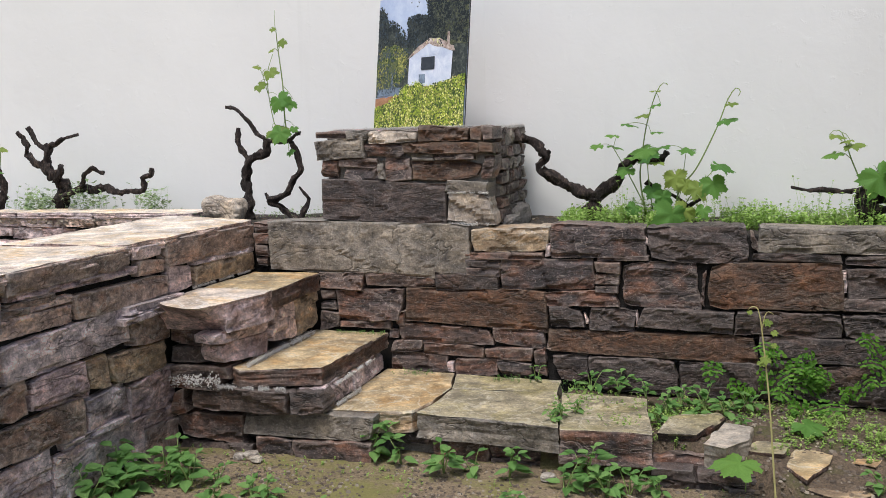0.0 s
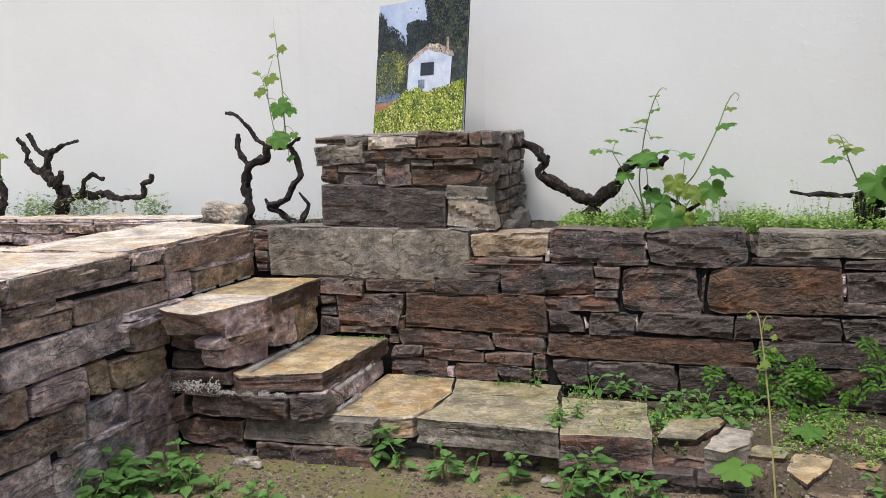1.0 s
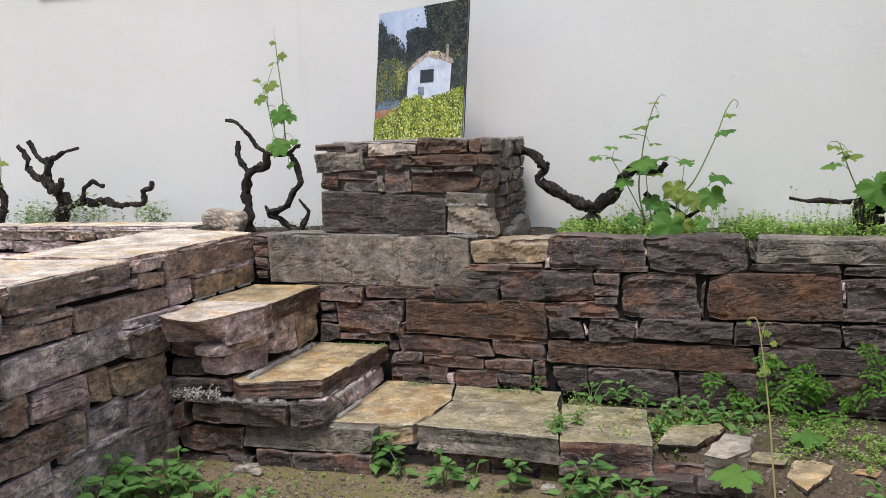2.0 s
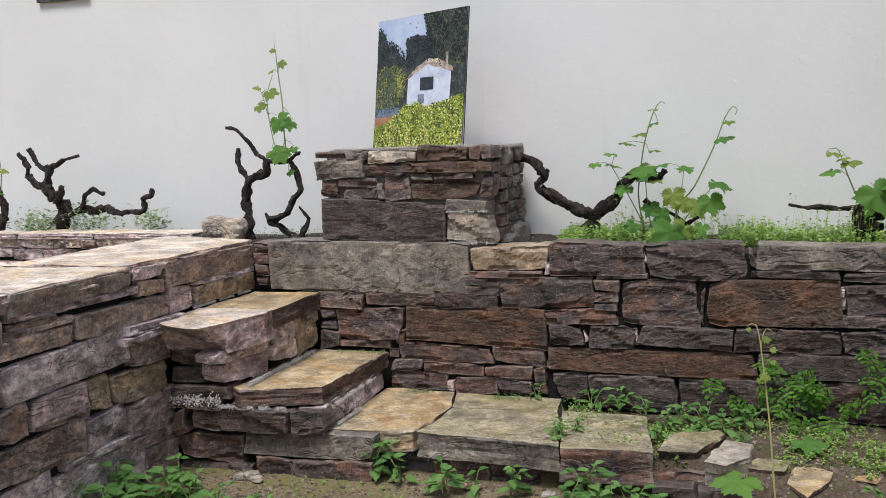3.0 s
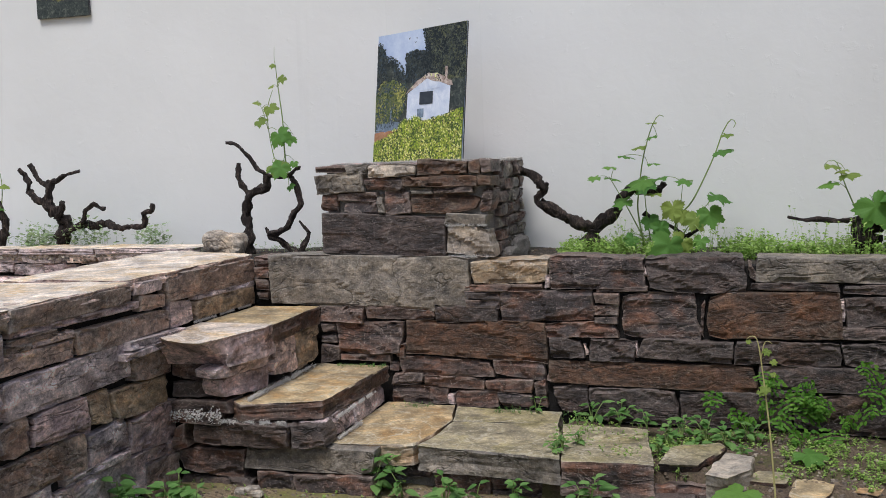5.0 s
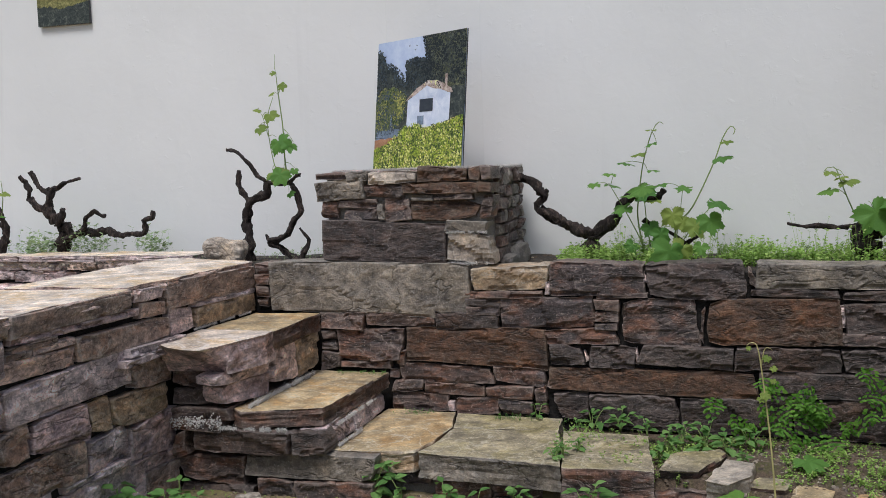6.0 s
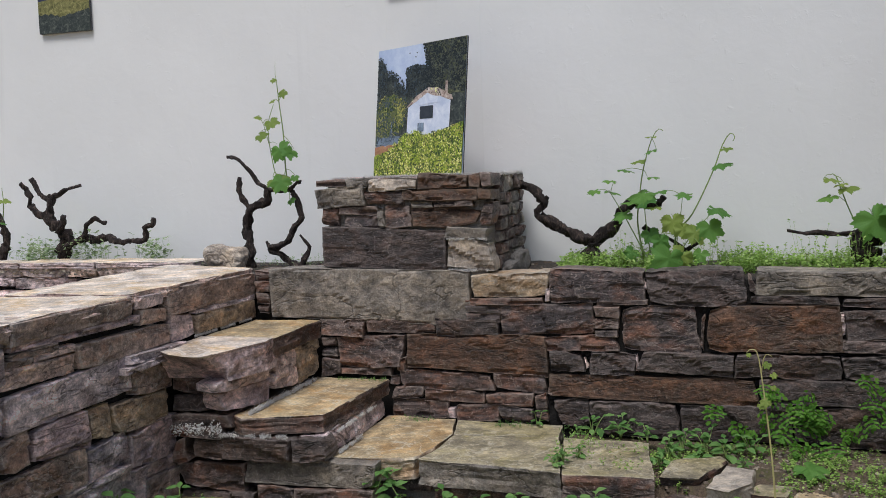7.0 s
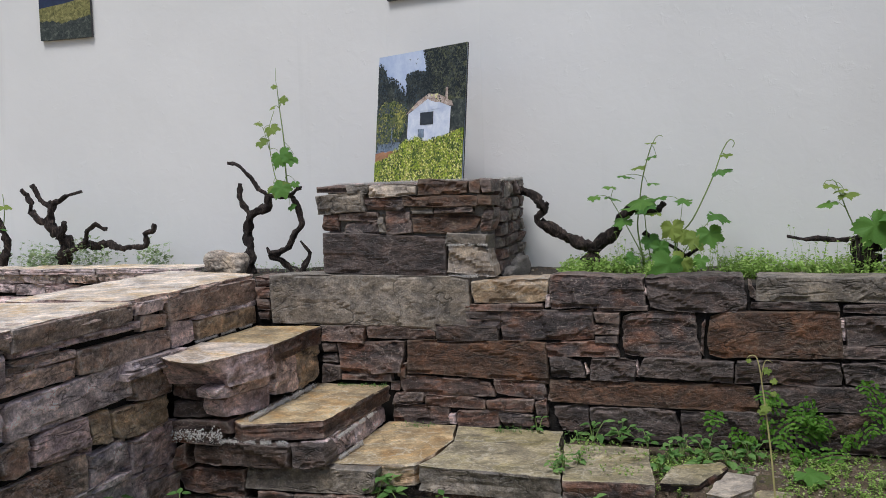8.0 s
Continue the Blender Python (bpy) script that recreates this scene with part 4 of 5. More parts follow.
shapes = (
    ("printed_sky", rect(0, 1, 0, 1), p_sky, 0, 0),
    ("printed_woodland", [(0, 0.4), (0.45, 0.4), (0.45, 0.64), (0.30, 0.67), (0.24, 0.76), (0.13, 0.79), (0.07, 0.90), (0, 0.93)], p_dark, 1, 0.03),
    ("printed_woodland", [(0.34, 0.45), (1, 0.45), (1, 0.75), (0.68, 0.76), (0.58, 0.82), (0.42, 0.85), (0.34, 0.79), (0.37, 0.70)], p_dark, 2, 0.03),
    ("printed_pine", [(0.60, 0.62), (1, 0.45), (1, 1), (0.54, 1), (0.58, 0.86), (0.64, 0.78)], p_pine, 3, 0.035),
    ("printed_shade", [(0.05, 0.25), (1, 0.3), (1, 0.60), (0.30, 0.60), (0.05, 0.45)], p_dark, 4, 0.02),
    ("printed_bush", [(0, 0.24), (0.22, 0.32), (0.34, 0.42), (0.36, 0.58), (0.22, 0.62), (0.10, 0.60), (0, 0.52)], p_bush, 5, 0.03),
    ("printed_fence", [(0.02, 0.25), (0.30, 0.25), (0.30, 0.31), (0.02, 0.30)], p_blue, 6, 0.015),
    ("printed_post", rect(0.185, 0.20, 0.25, 0.42), p_blue, 6, 0),
    ("printed_soil", [(0, 0.12), (0.32, 0.14), (0.32, 0.25), (0, 0.23)], p_red, 7, 0.012),
    ("printed_wall", [(0.375, 0.25), (0.845, 0.25), (0.855, 0.545), (0.61, 0.625), (0.385, 0.52)], p_white, 8, 0),
    ("printed_roof", [(0.35, 0.512), (0.60, 0.612), (0.885, 0.545), (0.86, 0.585), (0.70, 0.655), (0.60, 0.655), (0.48, 0.605)], p_roof, 9, 0.008),
    ("printed_chimney", rect(0.795, 0.82, 0.60, 0.69), p_roof, 9, 0),
    ("printed_awning", [(0.47, 0.528), (0.74, 0.540), (0.74, 0.556), (0.47, 0.542)], p_white, 10, 0),
    ("printed_window", rect(0.525, 0.672, 0.425, 0.520), p_black, 11, 0),
    ("printed_hatch", rect(0.505, 0.575, 0.33, 0.395), p_blue, 11, 0),
    ("printed_vines", [(0, 0), (1, 0), (1, 0.38), (0.90, 0.36), (0.80, 0.335), (0.62, 0.30), (0.48, 0.335), (0.32, 0.30), (0.26, 0.22), (0.14, 0.18), (0, 0.15)], p_vines, 12, 0.02),
)
for i, (name, outline, mat, layer, ragged) in enumerate(shapes):
    print_on(board, BW, BH, name, outline, mat, layer, ragged, i)


def dabs(holder, w, h, name, outline, mats, layer, count, size, seed):
    """Small printed blots strewn over an outline, one mesh for each tone."""
    rnd = random.Random(seed)
    us, vs = [p[0] for p in outline], [p[1] for p in outline]
    for k, mat in enumerate(mats):
        verts, faces = [], []
        for _ in range(count):
            u, v = rnd.uniform(min(us), max(us)), rnd.uniform(min(vs), max(vs))
            inside = False
            for (u0, v0), (u1, v1) in zip(outline, outline[1:] + outline[:1]):
                if (v0 > v) != (v1 > v) and u < (u1 - u0) * (v - v0) / (v1 - v0) + u0:
                    inside = not inside
            if not inside or wob(u * 9 + k * 7, v * 9, seed) < rnd.uniform(-0.5, 0.15):
                continue
            n, r, a = len(verts), size * rnd.uniform(0.4, 1.2), rnd.uniform(0, 6.3)
            for q in range(5):
                f = r * rnd.uniform(0.5, 1.2)
                verts.append((w * min(0.998, max(0.002, u + f * math.cos(a + q * 1.257))), -0.0006 * layer - 0.0002 * k, h * min(0.998, max(0.002, v + f * math.sin(a + q * 1.257)))))
            faces.append(tuple(range(n, n + 5)))
        part(name, mesh_of(name, verts, faces, mat, False), holder)["kind"] = "stuff"


def tone(name, colour):
    return plain("print_" + name, colour, 0.4, 0.0, 0.25, 60.0)


ink, slate_blue, grey_leaf = tone("ink", (0.012, 0.018, 0.022)), tone("blue_shade", (0.06, 0.085, 0.11)), tone("grey_leaf", (0.12, 0.135, 0.10))
olive, gold_leaf, lime_leaf, cream_leaf, deep_leaf = tone("olive", (0.16, 0.17, 0.06)), tone("gold_leaf", (0.42, 0.40, 0.10)), tone("lime_leaf", (0.40, 0.52, 0.04)), tone("cream_leaf", (0.75, 0.76, 0.30)), tone("deep_leaf", (0.025, 0.06, 0.012))
shade_leaf = tone("shade_leaf", (0.055, 0.065, 0.055))
dabs(board, BW, BH, "printed_foliage", [(0, 0.42), (0.42, 0.42), (0.36, 0.68), (0.25, 0.79), (0.13, 0.84), (0.06, 0.94), (0, 0.96)], (slate_blue, shade_leaf, ink), 4.1, 700, 0.010, 2)
dabs(board, BW, BH, "printed_foliage", [(0.36, 0.60), (0.62, 0.62), (0.66, 0.80), (0.46, 0.85), (0.34, 0.83)], (slate_blue, shade_leaf, ink), 4.1, 500, 0.010, 3)
dabs(board, BW, BH, "printed_pine_foliage", [(0.60, 0.66), (1, 0.60), (1, 1), (0.53, 1)], (grey_leaf, ink, shade_leaf, ink), 4.1, 800, 0.010, 4)
dabs(board, BW, BH, "printed_bush_foliage", [(0, 0.24), (0.24, 0.28), (0.37, 0.44), (0.36, 0.60), (0.10, 0.64), (0, 0.58)], (gold_leaf, olive, deep_leaf, slate_blue), 5.3, 620, 0.009, 5)
dabs(board, BW, BH, "printed_vine_foliage", [(0, 0), (1, 0), (1, 0.38), (0.80, 0.34), (0.62, 0.31), (0.48, 0.345), (0.32, 0.31), (0.14, 0.19), (0, 0.16)], (deep_leaf, lime_leaf, gold_leaf, deep_leaf, cream_leaf), 12.3, 900, 0.008, 6)
dabs(board, BW, BH, "printed_roof_tiling", [(0.36, 0.535), (0.60, 0.625), (0.86, 0.565), (0.70, 0.65), (0.60, 0.65), (0.48, 0.60)], (cream_leaf, ink), 9.3, 90, 0.009, 7)
for u, v in ((0.38, 0.94), (0.465, 0.935), (0.45, 0.905)):
    print_on(board, BW, BH, "printed_bird", [(u - 0.012, v + 0.008), (u, v - 0.006), (u + 0.012, v + 0.008), (u, v + 0.003)], p_black, 4)

# pictures hanging higher up: only their lower edges come into view
for x, y, z, w, h, turn, label in ((-3.515, LEFT_Y - 0.02, 1.942, 0.318, 0.55, 0, "photo print of a vineyard hung high on the white wall"),
                                   (-1.555, LEFT_Y - 0.025, 1.985, 0.40, 0.6, -14.7, "photo print hung high on the slanting white pier")):
    holder = thing("wall_picture", (x, y, z), label, "picture", "wall pictures")
    holder.matrix_basis = pose(x, y, z, 0, 0, turn)
    part("backing", solid("backing", [(0, w, 0.002, 0.016, 0, h)], board_edge, 0.001), holder)
    print_on(holder, w, h, "printed_sky", rect(0, 1, 0.25, 1), p_night, 0)
    print_on(holder, w, h, "printed_grass", [(0, 0.10), (1, 0.12), (1, 0.38), (0.5, 0.335), (0, 0.305)], p_straw, 1, 0.0)
    print_on(holder, w, h, "printed_shade", [(0, 0), (1, 0), (1, 0.20), (0.5, 0.16), (0, 0.18)], p_dark, 2, 0.02)


# ---- leaves ----
def vine_leaf_mesh(seed, mat):
    """A lobed, toothed grape leaf, one unit across, stalk end at the origin, tip along y."""
    rnd = random.Random(seed)
    table = [(0, 0.62), (22, 0.42), (30, 0.40), (52, 0.60), (76, 0.40), (84, 0.40), (108, 0.52), (140, 0.40), (165, 0.30), (180, 0.04)]
    verts, n = [(0, 0.32, 0)], 52
    outer, inner = [], []
    for i in range(n):
        a = -180 + 360 * (i + 0.5) / n
        b = abs(a)
        for (a0, r0), (a1, r1) in zip(table, table[1:]):
            if a0 <= b <= a1:
                r = r0 + (r1 - r0) * (b - a0) / (a1 - a0)
        r *= 1 + (0.09 if i % 2 else -0.05) + rnd.uniform(-0.04, 0.04)
        x, y = math.sin(radians(a)) * r, math.cos(radians(a)) * r
        outer.append((x, y + 0.32))
        inner.append((x * 0.55, y * 0.55 + 0.32))
    def lift(x, y):
        return -0.30 * x * x - 0.22 * (y - 0.2) ** 2 + 0.05 * math.cos(5 * math.atan2(x, y - 0.32)) * math.hypot(x, y - 0.32) * 2 + 0.06 * wob(x * 3 + seed, y * 3, seed)
    verts += [(x, y, lift(x, y)) for x, y in inner] + [(x, y, lift(x, y)) for x, y in outer]
    faces = []
    for i in range(n):
        q = (i + 1) % n
        faces += [(0, 1 + q, 1 + i), (1 + i, 1 + q, 1 + n + q, 1 + n + i)]
    return mesh_of("leaf", verts, faces, mat)


def oval_leaf_mesh(seed, mat):
    """A pointed oval leaf, one unit long, folded along the midrib."""
    rows = ((0, 0.02), (0.12, 0.20), (0.32, 0.31), (0.55, 0.27), (0.78, 0.14), (1.0, 0.0))
    verts, faces = [], []
    for y, w in rows:
        z = -0.20 * y * y + 0.05 * wob(y * 3, seed, 0)
        verts += [(-w, y, z + 0.22 * w), (-w * 0.5, y, z + 0.05 * w), (0, y, z - 0.02), (w * 0.5, y, z + 0.05 * w), (w, y, z + 0.22 * w)]
    for j in range(len(rows) - 1):
        for k in range(4):
            a = j * 5 + k
            faces.append((a, a + 1, a + 6, a + 5))
    return mesh_of("leaf", verts, faces, mat)


vine_leaves = [vine_leaf_mesh(i, vine_green) for i in range(4)]
young_leaves = [vine_leaf_mesh(i + 10, young_green) for i in range(3)]
oval_leaves = [oval_leaf_mesh(i, weed_green) for i in range(3)]


def leaf_pose(at, tip, face, size):
    y = Vector(tip).normalized()
    z = Vector(face)
    z = (z - y * z.dot(y)).normalized()
    x = y.cross(z)
    m = Matrix((x, y, z)).transposed().to_4x4()
    return Matrix.Translation(at) @ m @ Matrix.Diagonal((size, size, size, 1))


# ---- vines ----
def at_depth(flat, y, seed=0, sway=0.02):
    return [(x, y + sway * wob(i * 0.8, seed, 4), z) for i, (x, z) in enumerate(flat)]


def kinked(pts, seed):
    """Gnarled growth: a small elbow half way along each stretch."""
    out = [pts[0]]
    for k, (a, b) in enumerate(zip(pts, pts[1:])):
        d = (b - a).length
        out += [a.lerp(b, 0.5) + Vector((wob(k * 1.7, seed, 1), wob(k * 1.7, seed, 2), wob(k * 1.7, seed, 3))) * min(0.022, 0.22 * d), b]
    return out


def vine(base, label, limbs, shoots, leaves, stout=0.82, level=True):
    """limbs: (flat line, depth, radii from, to); shoots the same; leaves: (x, y, z, size, young)."""
    ob = thing("grapevine", base, label, "grapevine", "grapevines in the raised bed")
    home = Matrix.Translation(base).inverted()
    for i, (flat, y, r0, r1) in enumerate(limbs):
        pts = kinked([home @ Vector(p) for p in at_depth(flat, y, i + base[0], 0.03)], i + base[0])
        n = len(pts)
        part("trunk" if i == 0 else "limb", tube_mesh(pts, [stout * (0.80 if i == 0 else 0.64) * (r0 + (r1 - r0) * k / (n - 1)) + 0.002 for k in range(n)], vine_bark, i * 3.3 + base[0], 12, 1.0), ob)
    for i, (flat, y, r0, r1) in enumerate(shoots):
        n = len(flat)
        pts = [home @ Vector(p) for p in at_depth(flat, y, i + 7, 0.01)]
        part("shoot", tube_mesh(pts, [0.62 * (r0 + (r1 - r0) * k / (n - 1)) + 0.0004 for k in range(n)], stem_green, i, 6, 0.0, "shoot"), ob)
    rnd = random.Random(int(base[0] * 1000))
    ends = [Vector(p) for flat, y, _, _ in shoots for p in at_depth(flat, y, 7, 0.0)] or [Vector(base)]
    for x, y, z, size, young in leaves:
        c = Vector((x, y, z))
        size *= 0.82
        if not level:  # turned outwards
            tip = Vector((rnd.uniform(-0.9, 0.9), rnd.uniform(-0.6, -0.2), rnd.uniform(-0.8, -0.1)))
            face = Vector((rnd.uniform(-0.4, 0.4), -0.8, rnd.uniform(0.4, 0.9)))
        elif z > 0.93 and size < 0.14:  # held level
            tip = Vector((rnd.choice((-1, 1)) * rnd.uniform(0.6, 1.0), rnd.uniform(-0.7, 0.1), rnd.uniform(-0.35, 0.1)))
            face = Vector((rnd.uniform(-0.35, 0.35), rnd.uniform(-0.32, 0.12), 1.0))
        else:  # hanging
            tip = Vector((rnd.uniform(-0.5, 0.5), rnd.uniform(-0.5, -0.1), rnd.uniform(-1.0, -0.5)))
            face = Vector((rnd.uniform(-0.6, 0.6), -0.8, rnd.uniform(0.2, 0.7)))
        me = (young_leaves if young else vine_leaves)[rnd.randrange(3)]
        m = leaf_pose(c - tip.normalized() * size * 0.32, tip, face, size)
        part("leaf", me, ob, home @ m)
        near = min(ends, key=lambda p: (p - m.translation).length)
        if 0.01 < (near - m.translation).length < 0.25:
            a, b = home @ near, home @ m.translation
            mid = (a + b) / 2 + Vector((0, 0, 0.008))
            part("leaf_stalk", tube_mesh([a, mid, b], [0.0016, 0.0013, 0.001], stem_green, 0, 5, 0, "stalk"), ob)
    return ob


vine((-2.10, 3.86, 0.735), "old gnarled grapevine with one fresh leafy shoot",
     [([(-2.104, 0.725), (-2.095, 0.826), (-2.113, 0.909), (-2.085, 1.008), (-2.008, 1.042), (-1.997, 1.099)], 3.86, 0.031, 0.018),
      ([(-2.085, 1.000), (-2.129, 1.079), (-2.131, 1.154)], 3.86, 0.019, 0.014),
      ([(-1.985, 1.092), (-2.010, 1.110), (-2.064, 1.138), (-2.100, 1.203), (-2.143, 1.241), (-2.190, 1.247)], 3.86, 0.013, 0.009),
      ([(-1.854, 0.735), (-1.905, 0.768), (-1.994, 0.832), (-1.909, 0.866), (-1.836, 0.970), (-1.862, 1.060), (-1.890, 1.087), (-1.99, 1.094)], 3.86, 0.026, 0.011),
      ([(-1.84, 0.745), (-1.828, 0.784), (-1.804, 0.839), (-1.839, 0.893)], 3.85, 0.020, 0.006),
      ([(-1.89, 1.09), (-1.855, 1.12), (-1.835, 1.125)], 3.86, 0.012, 0.014),
      ([(-2.004, 0.838), (-2.02, 0.862)], 3.86, 0.010, 0.006)],
     [([(-1.890, 1.087), (-1.902, 1.183), (-1.908, 1.333), (-1.923, 1.481), (-1.927, 1.568)], 3.86, 0.0055, 0.002),
      ([(-1.927, 1.568), (-1.934, 1.60), (-1.930, 1.657)], 3.86, 0.0015, 0.0006),
      ([(-1.918, 1.130), (-1.955, 1.172), (-1.983, 1.362), (-1.948, 1.470)], 3.86, 0.0035, 0.0015),
      ([(-1.975, 1.30), (-2.00, 1.39), (-2.02, 1.42)], 3.85, 0.002, 0.001)],
     [(-1.915, 3.83, 1.270, 0.125, 0), (-1.87, 3.84, 1.262, 0.10, 0), (-1.935, 3.83, 1.138, 0.125, 1), (-1.90, 3.80, 1.128, 0.115, 0), (-1.950, 3.83, 1.391, 0.085, 1),
      (-2.002, 3.83, 1.335, 0.075, 1), (-1.885, 3.83, 1.516, 0.06, 1), (-1.940, 3.83, 1.482, 0.035, 1), (-2.011, 3.83, 1.415, 0.045, 1), (-1.93, 3.83, 1.573, 0.035, 1),
      (-1.848, 3.83, 1.146, 0.05, 0), (-1.87, 3.83, 1.045, 0.05, 0)], level=False)
vine((-3.29, 4.10, 0.75), "old gnarled bare grapevine with a low creeping arm",
     [([(-3.295, 0.74), (-3.273, 0.884), (-3.336, 0.951), (-3.352, 1.040), (-3.340, 1.091)], 4.10, 0.048, 0.022),
      ([(-3.320, 0.940), (-3.417, 1.009), (-3.469, 1.041), (-3.458, 1.087), (-3.493, 1.128), (-3.507, 1.159)], 4.08, 0.028, 0.014),
      ([(-3.345, 1.050), (-3.410, 1.086), (-3.453, 1.138), (-3.484, 1.179)], 4.12, 0.018, 0.016),
      ([(-3.342, 1.085), (-3.266, 1.118), (-3.174, 1.139)], 4.10, 0.018, 0.011),
      ([(-3.29, 0.90), (-3.269, 0.936), (-3.247, 0.987)], 4.06, 0.026, 0.018),
      ([(-3.311, 0.807), (-3.153, 0.870), (-3.015, 0.878), (-2.928, 0.852), (-2.801, 0.858), (-2.793, 0.922), (-2.747, 0.938), (-2.748, 0.969)], 4.08, 0.030, 0.013),
      ([(-3.163, 0.862), (-3.127, 0.895), (-3.054, 0.974), (-2.996, 0.948)], 4.05, 0.020, 0.010)], [], [])
vine((-3.62, 4.05, 0.75), "slender dark grapevine trunk with a single green leaf",
     [([(-3.622, 0.74), (-3.600, 0.857), (-3.615, 0.973), (-3.650, 1.088)], 4.05, 0.030, 0.014)],
     [([(-3.615, 0.97), (-3.60, 1.06), (-3.61, 1.14)], 4.05, 0.004, 0.002)], [(-3.585, 4.03, 1.075, 0.085, 1), (-3.57, 4.0, 0.96, 0.04, 0)])
vine((-0.57, 4.00, 0.74), "old grapevine with a bent arm and many fresh leafy shoots",
     [([(-0.575, 0.725), (-0.567, 0.833)], 4.0, 0.040, 0.030),
      ([(-0.567, 0.833), (-0.625, 0.852), (-0.718, 0.900), (-0.806, 0.952), (-0.772, 1.007), (-0.798, 1.040), (-0.849, 1.076), (-0.890, 1.091)], 4.0, 0.029, 0.017),
      ([(-0.567, 0.833), (-0.494, 0.885), (-0.455, 0.963), (-0.403, 1.002), (-0.339, 0.985), (-0.296, 0.994), (-0.276, 1.019)], 4.0, 0.027, 0.016),
      ([(-0.780, 1.010), (-0.755, 1.030)], 3.99, 0.014, 0.010),
      ([(-0.36, 0.90), (-0.27, 0.85), (-0.19, 0.80)], 3.98, 0.010, 0.008),
      ([(-0.20, 0.79), (-0.15, 0.83), (-0.14, 0.87)], 3.98, 0.011, 0.007)],
     [([(-0.359, 0.780), (-0.380, 0.912), (-0.374, 1.003), (-0.356, 1.130), (-0.319, 1.254), (-0.291, 1.293), (-0.275, 1.285)], 3.96, 0.0055, 0.0018),
      ([(-0.241, 0.770), (-0.224, 0.875), (-0.163, 0.949), (-0.085, 1.111), (-0.044, 1.222), (-0.015, 1.264), (0.002, 1.250), (-0.006, 1.232)], 3.96, 0.0060, 0.002),
      ([(-0.360, 0.800), (-0.425, 0.928), (-0.489, 1.039)], 3.96, 0.004, 0.002),
      ([(-0.33, 0.79), (-0.345, 0.90), (-0.355, 1.02)], 3.95, 0.004, 0.002),
      ([(-0.22, 0.78), (-0.17, 0.86), (-0.10, 0.94)], 3.94, 0.004, 0.002),
      ([(-0.24, 0.78), (-0.22, 0.86), (-0.20, 1.02)], 3.94, 0.003, 0.0015)],
     [(-0.358, 3.93, 1.029, 0.145, 0), (-0.34, 3.90, 1.005, 0.12, 0), (-0.286, 3.93, 1.042, 0.105, 0), (-0.432, 3.93, 0.953, 0.115, 0), (-0.479, 3.93, 1.044, 0.085, 0),
      (-0.549, 3.93, 1.050, 0.075, 0), (-0.423, 3.93, 1.131, 0.085, 0), (-0.362, 3.93, 1.168, 0.085, 1), (-0.317, 3.93, 1.207, 0.07, 0), (-0.315, 3.93, 1.262, 0.06, 1),
      (-0.318, 3.93, 1.100, 0.07, 0), (-0.486, 3.93, 1.090, 0.075, 0), (-0.326, 3.93, 0.871, 0.10, 0), (-0.40, 3.92, 1.00, 0.10, 0), (-0.31, 3.90, 0.98, 0.085, 1),
      (-0.069, 3.93, 0.965, 0.13, 0), (-0.095, 3.92, 0.895, 0.13, 0), (-0.187, 3.93, 1.027, 0.10, 0), (-0.050, 3.93, 1.141, 0.10, 0), (-0.033, 3.93, 1.205, 0.065, 1),
      (-0.240, 3.93, 0.920, 0.12, 1), (-0.15, 3.91, 0.875, 0.11, 1), (-0.20, 3.92, 0.89, 0.09, 1),
      (-0.234, 3.64, 0.800, 0.17, 0), (-0.190, 3.68, 0.805, 0.12, 1), (-0.28, 3.84, 0.85, 0.10, 0), (-0.40, 3.9, 0.80, 0.08, 0), (-0.13, 3.8, 0.80, 0.09, 0)], 1.1)
vine((0.48, 3.85, 0.735), "stout old grapevine stump with large green leaves",
     [([(0.480, 0.72), (0.460, 0.824), (0.495, 0.887), (0.560, 0.908)], 3.85, 0.052, 0.035),
      ([(0.43, 0.868), (0.412, 0.871), (0.301, 0.875), (0.191, 0.886)], 3.85, 0.011, 0.007),
      ([(0.52, 0.73), (0.57, 0.80), (0.60, 0.86)], 3.80, 0.040, 0.03)],
     [([(0.447, 0.877), (0.433, 0.904), (0.399, 0.986), (0.363, 1.086), (0.345, 1.092)], 3.85, 0.005, 0.002), ([(0.47, 0.88), (0.49, 0.93), (0.52, 0.97)], 3.82, 0.004, 0.002)],
     [(0.340, 3.83, 1.075, 0.085, 1), (0.400, 3.83, 1.040, 0.10, 1), (0.335, 3.83, 1.008, 0.09, 0), (0.490, 3.78, 0.925, 0.19, 0), (0.56, 3.8, 0.96, 0.16, 0), (0.38, 3.83, 1.055, 0.06, 1)], 1.0)


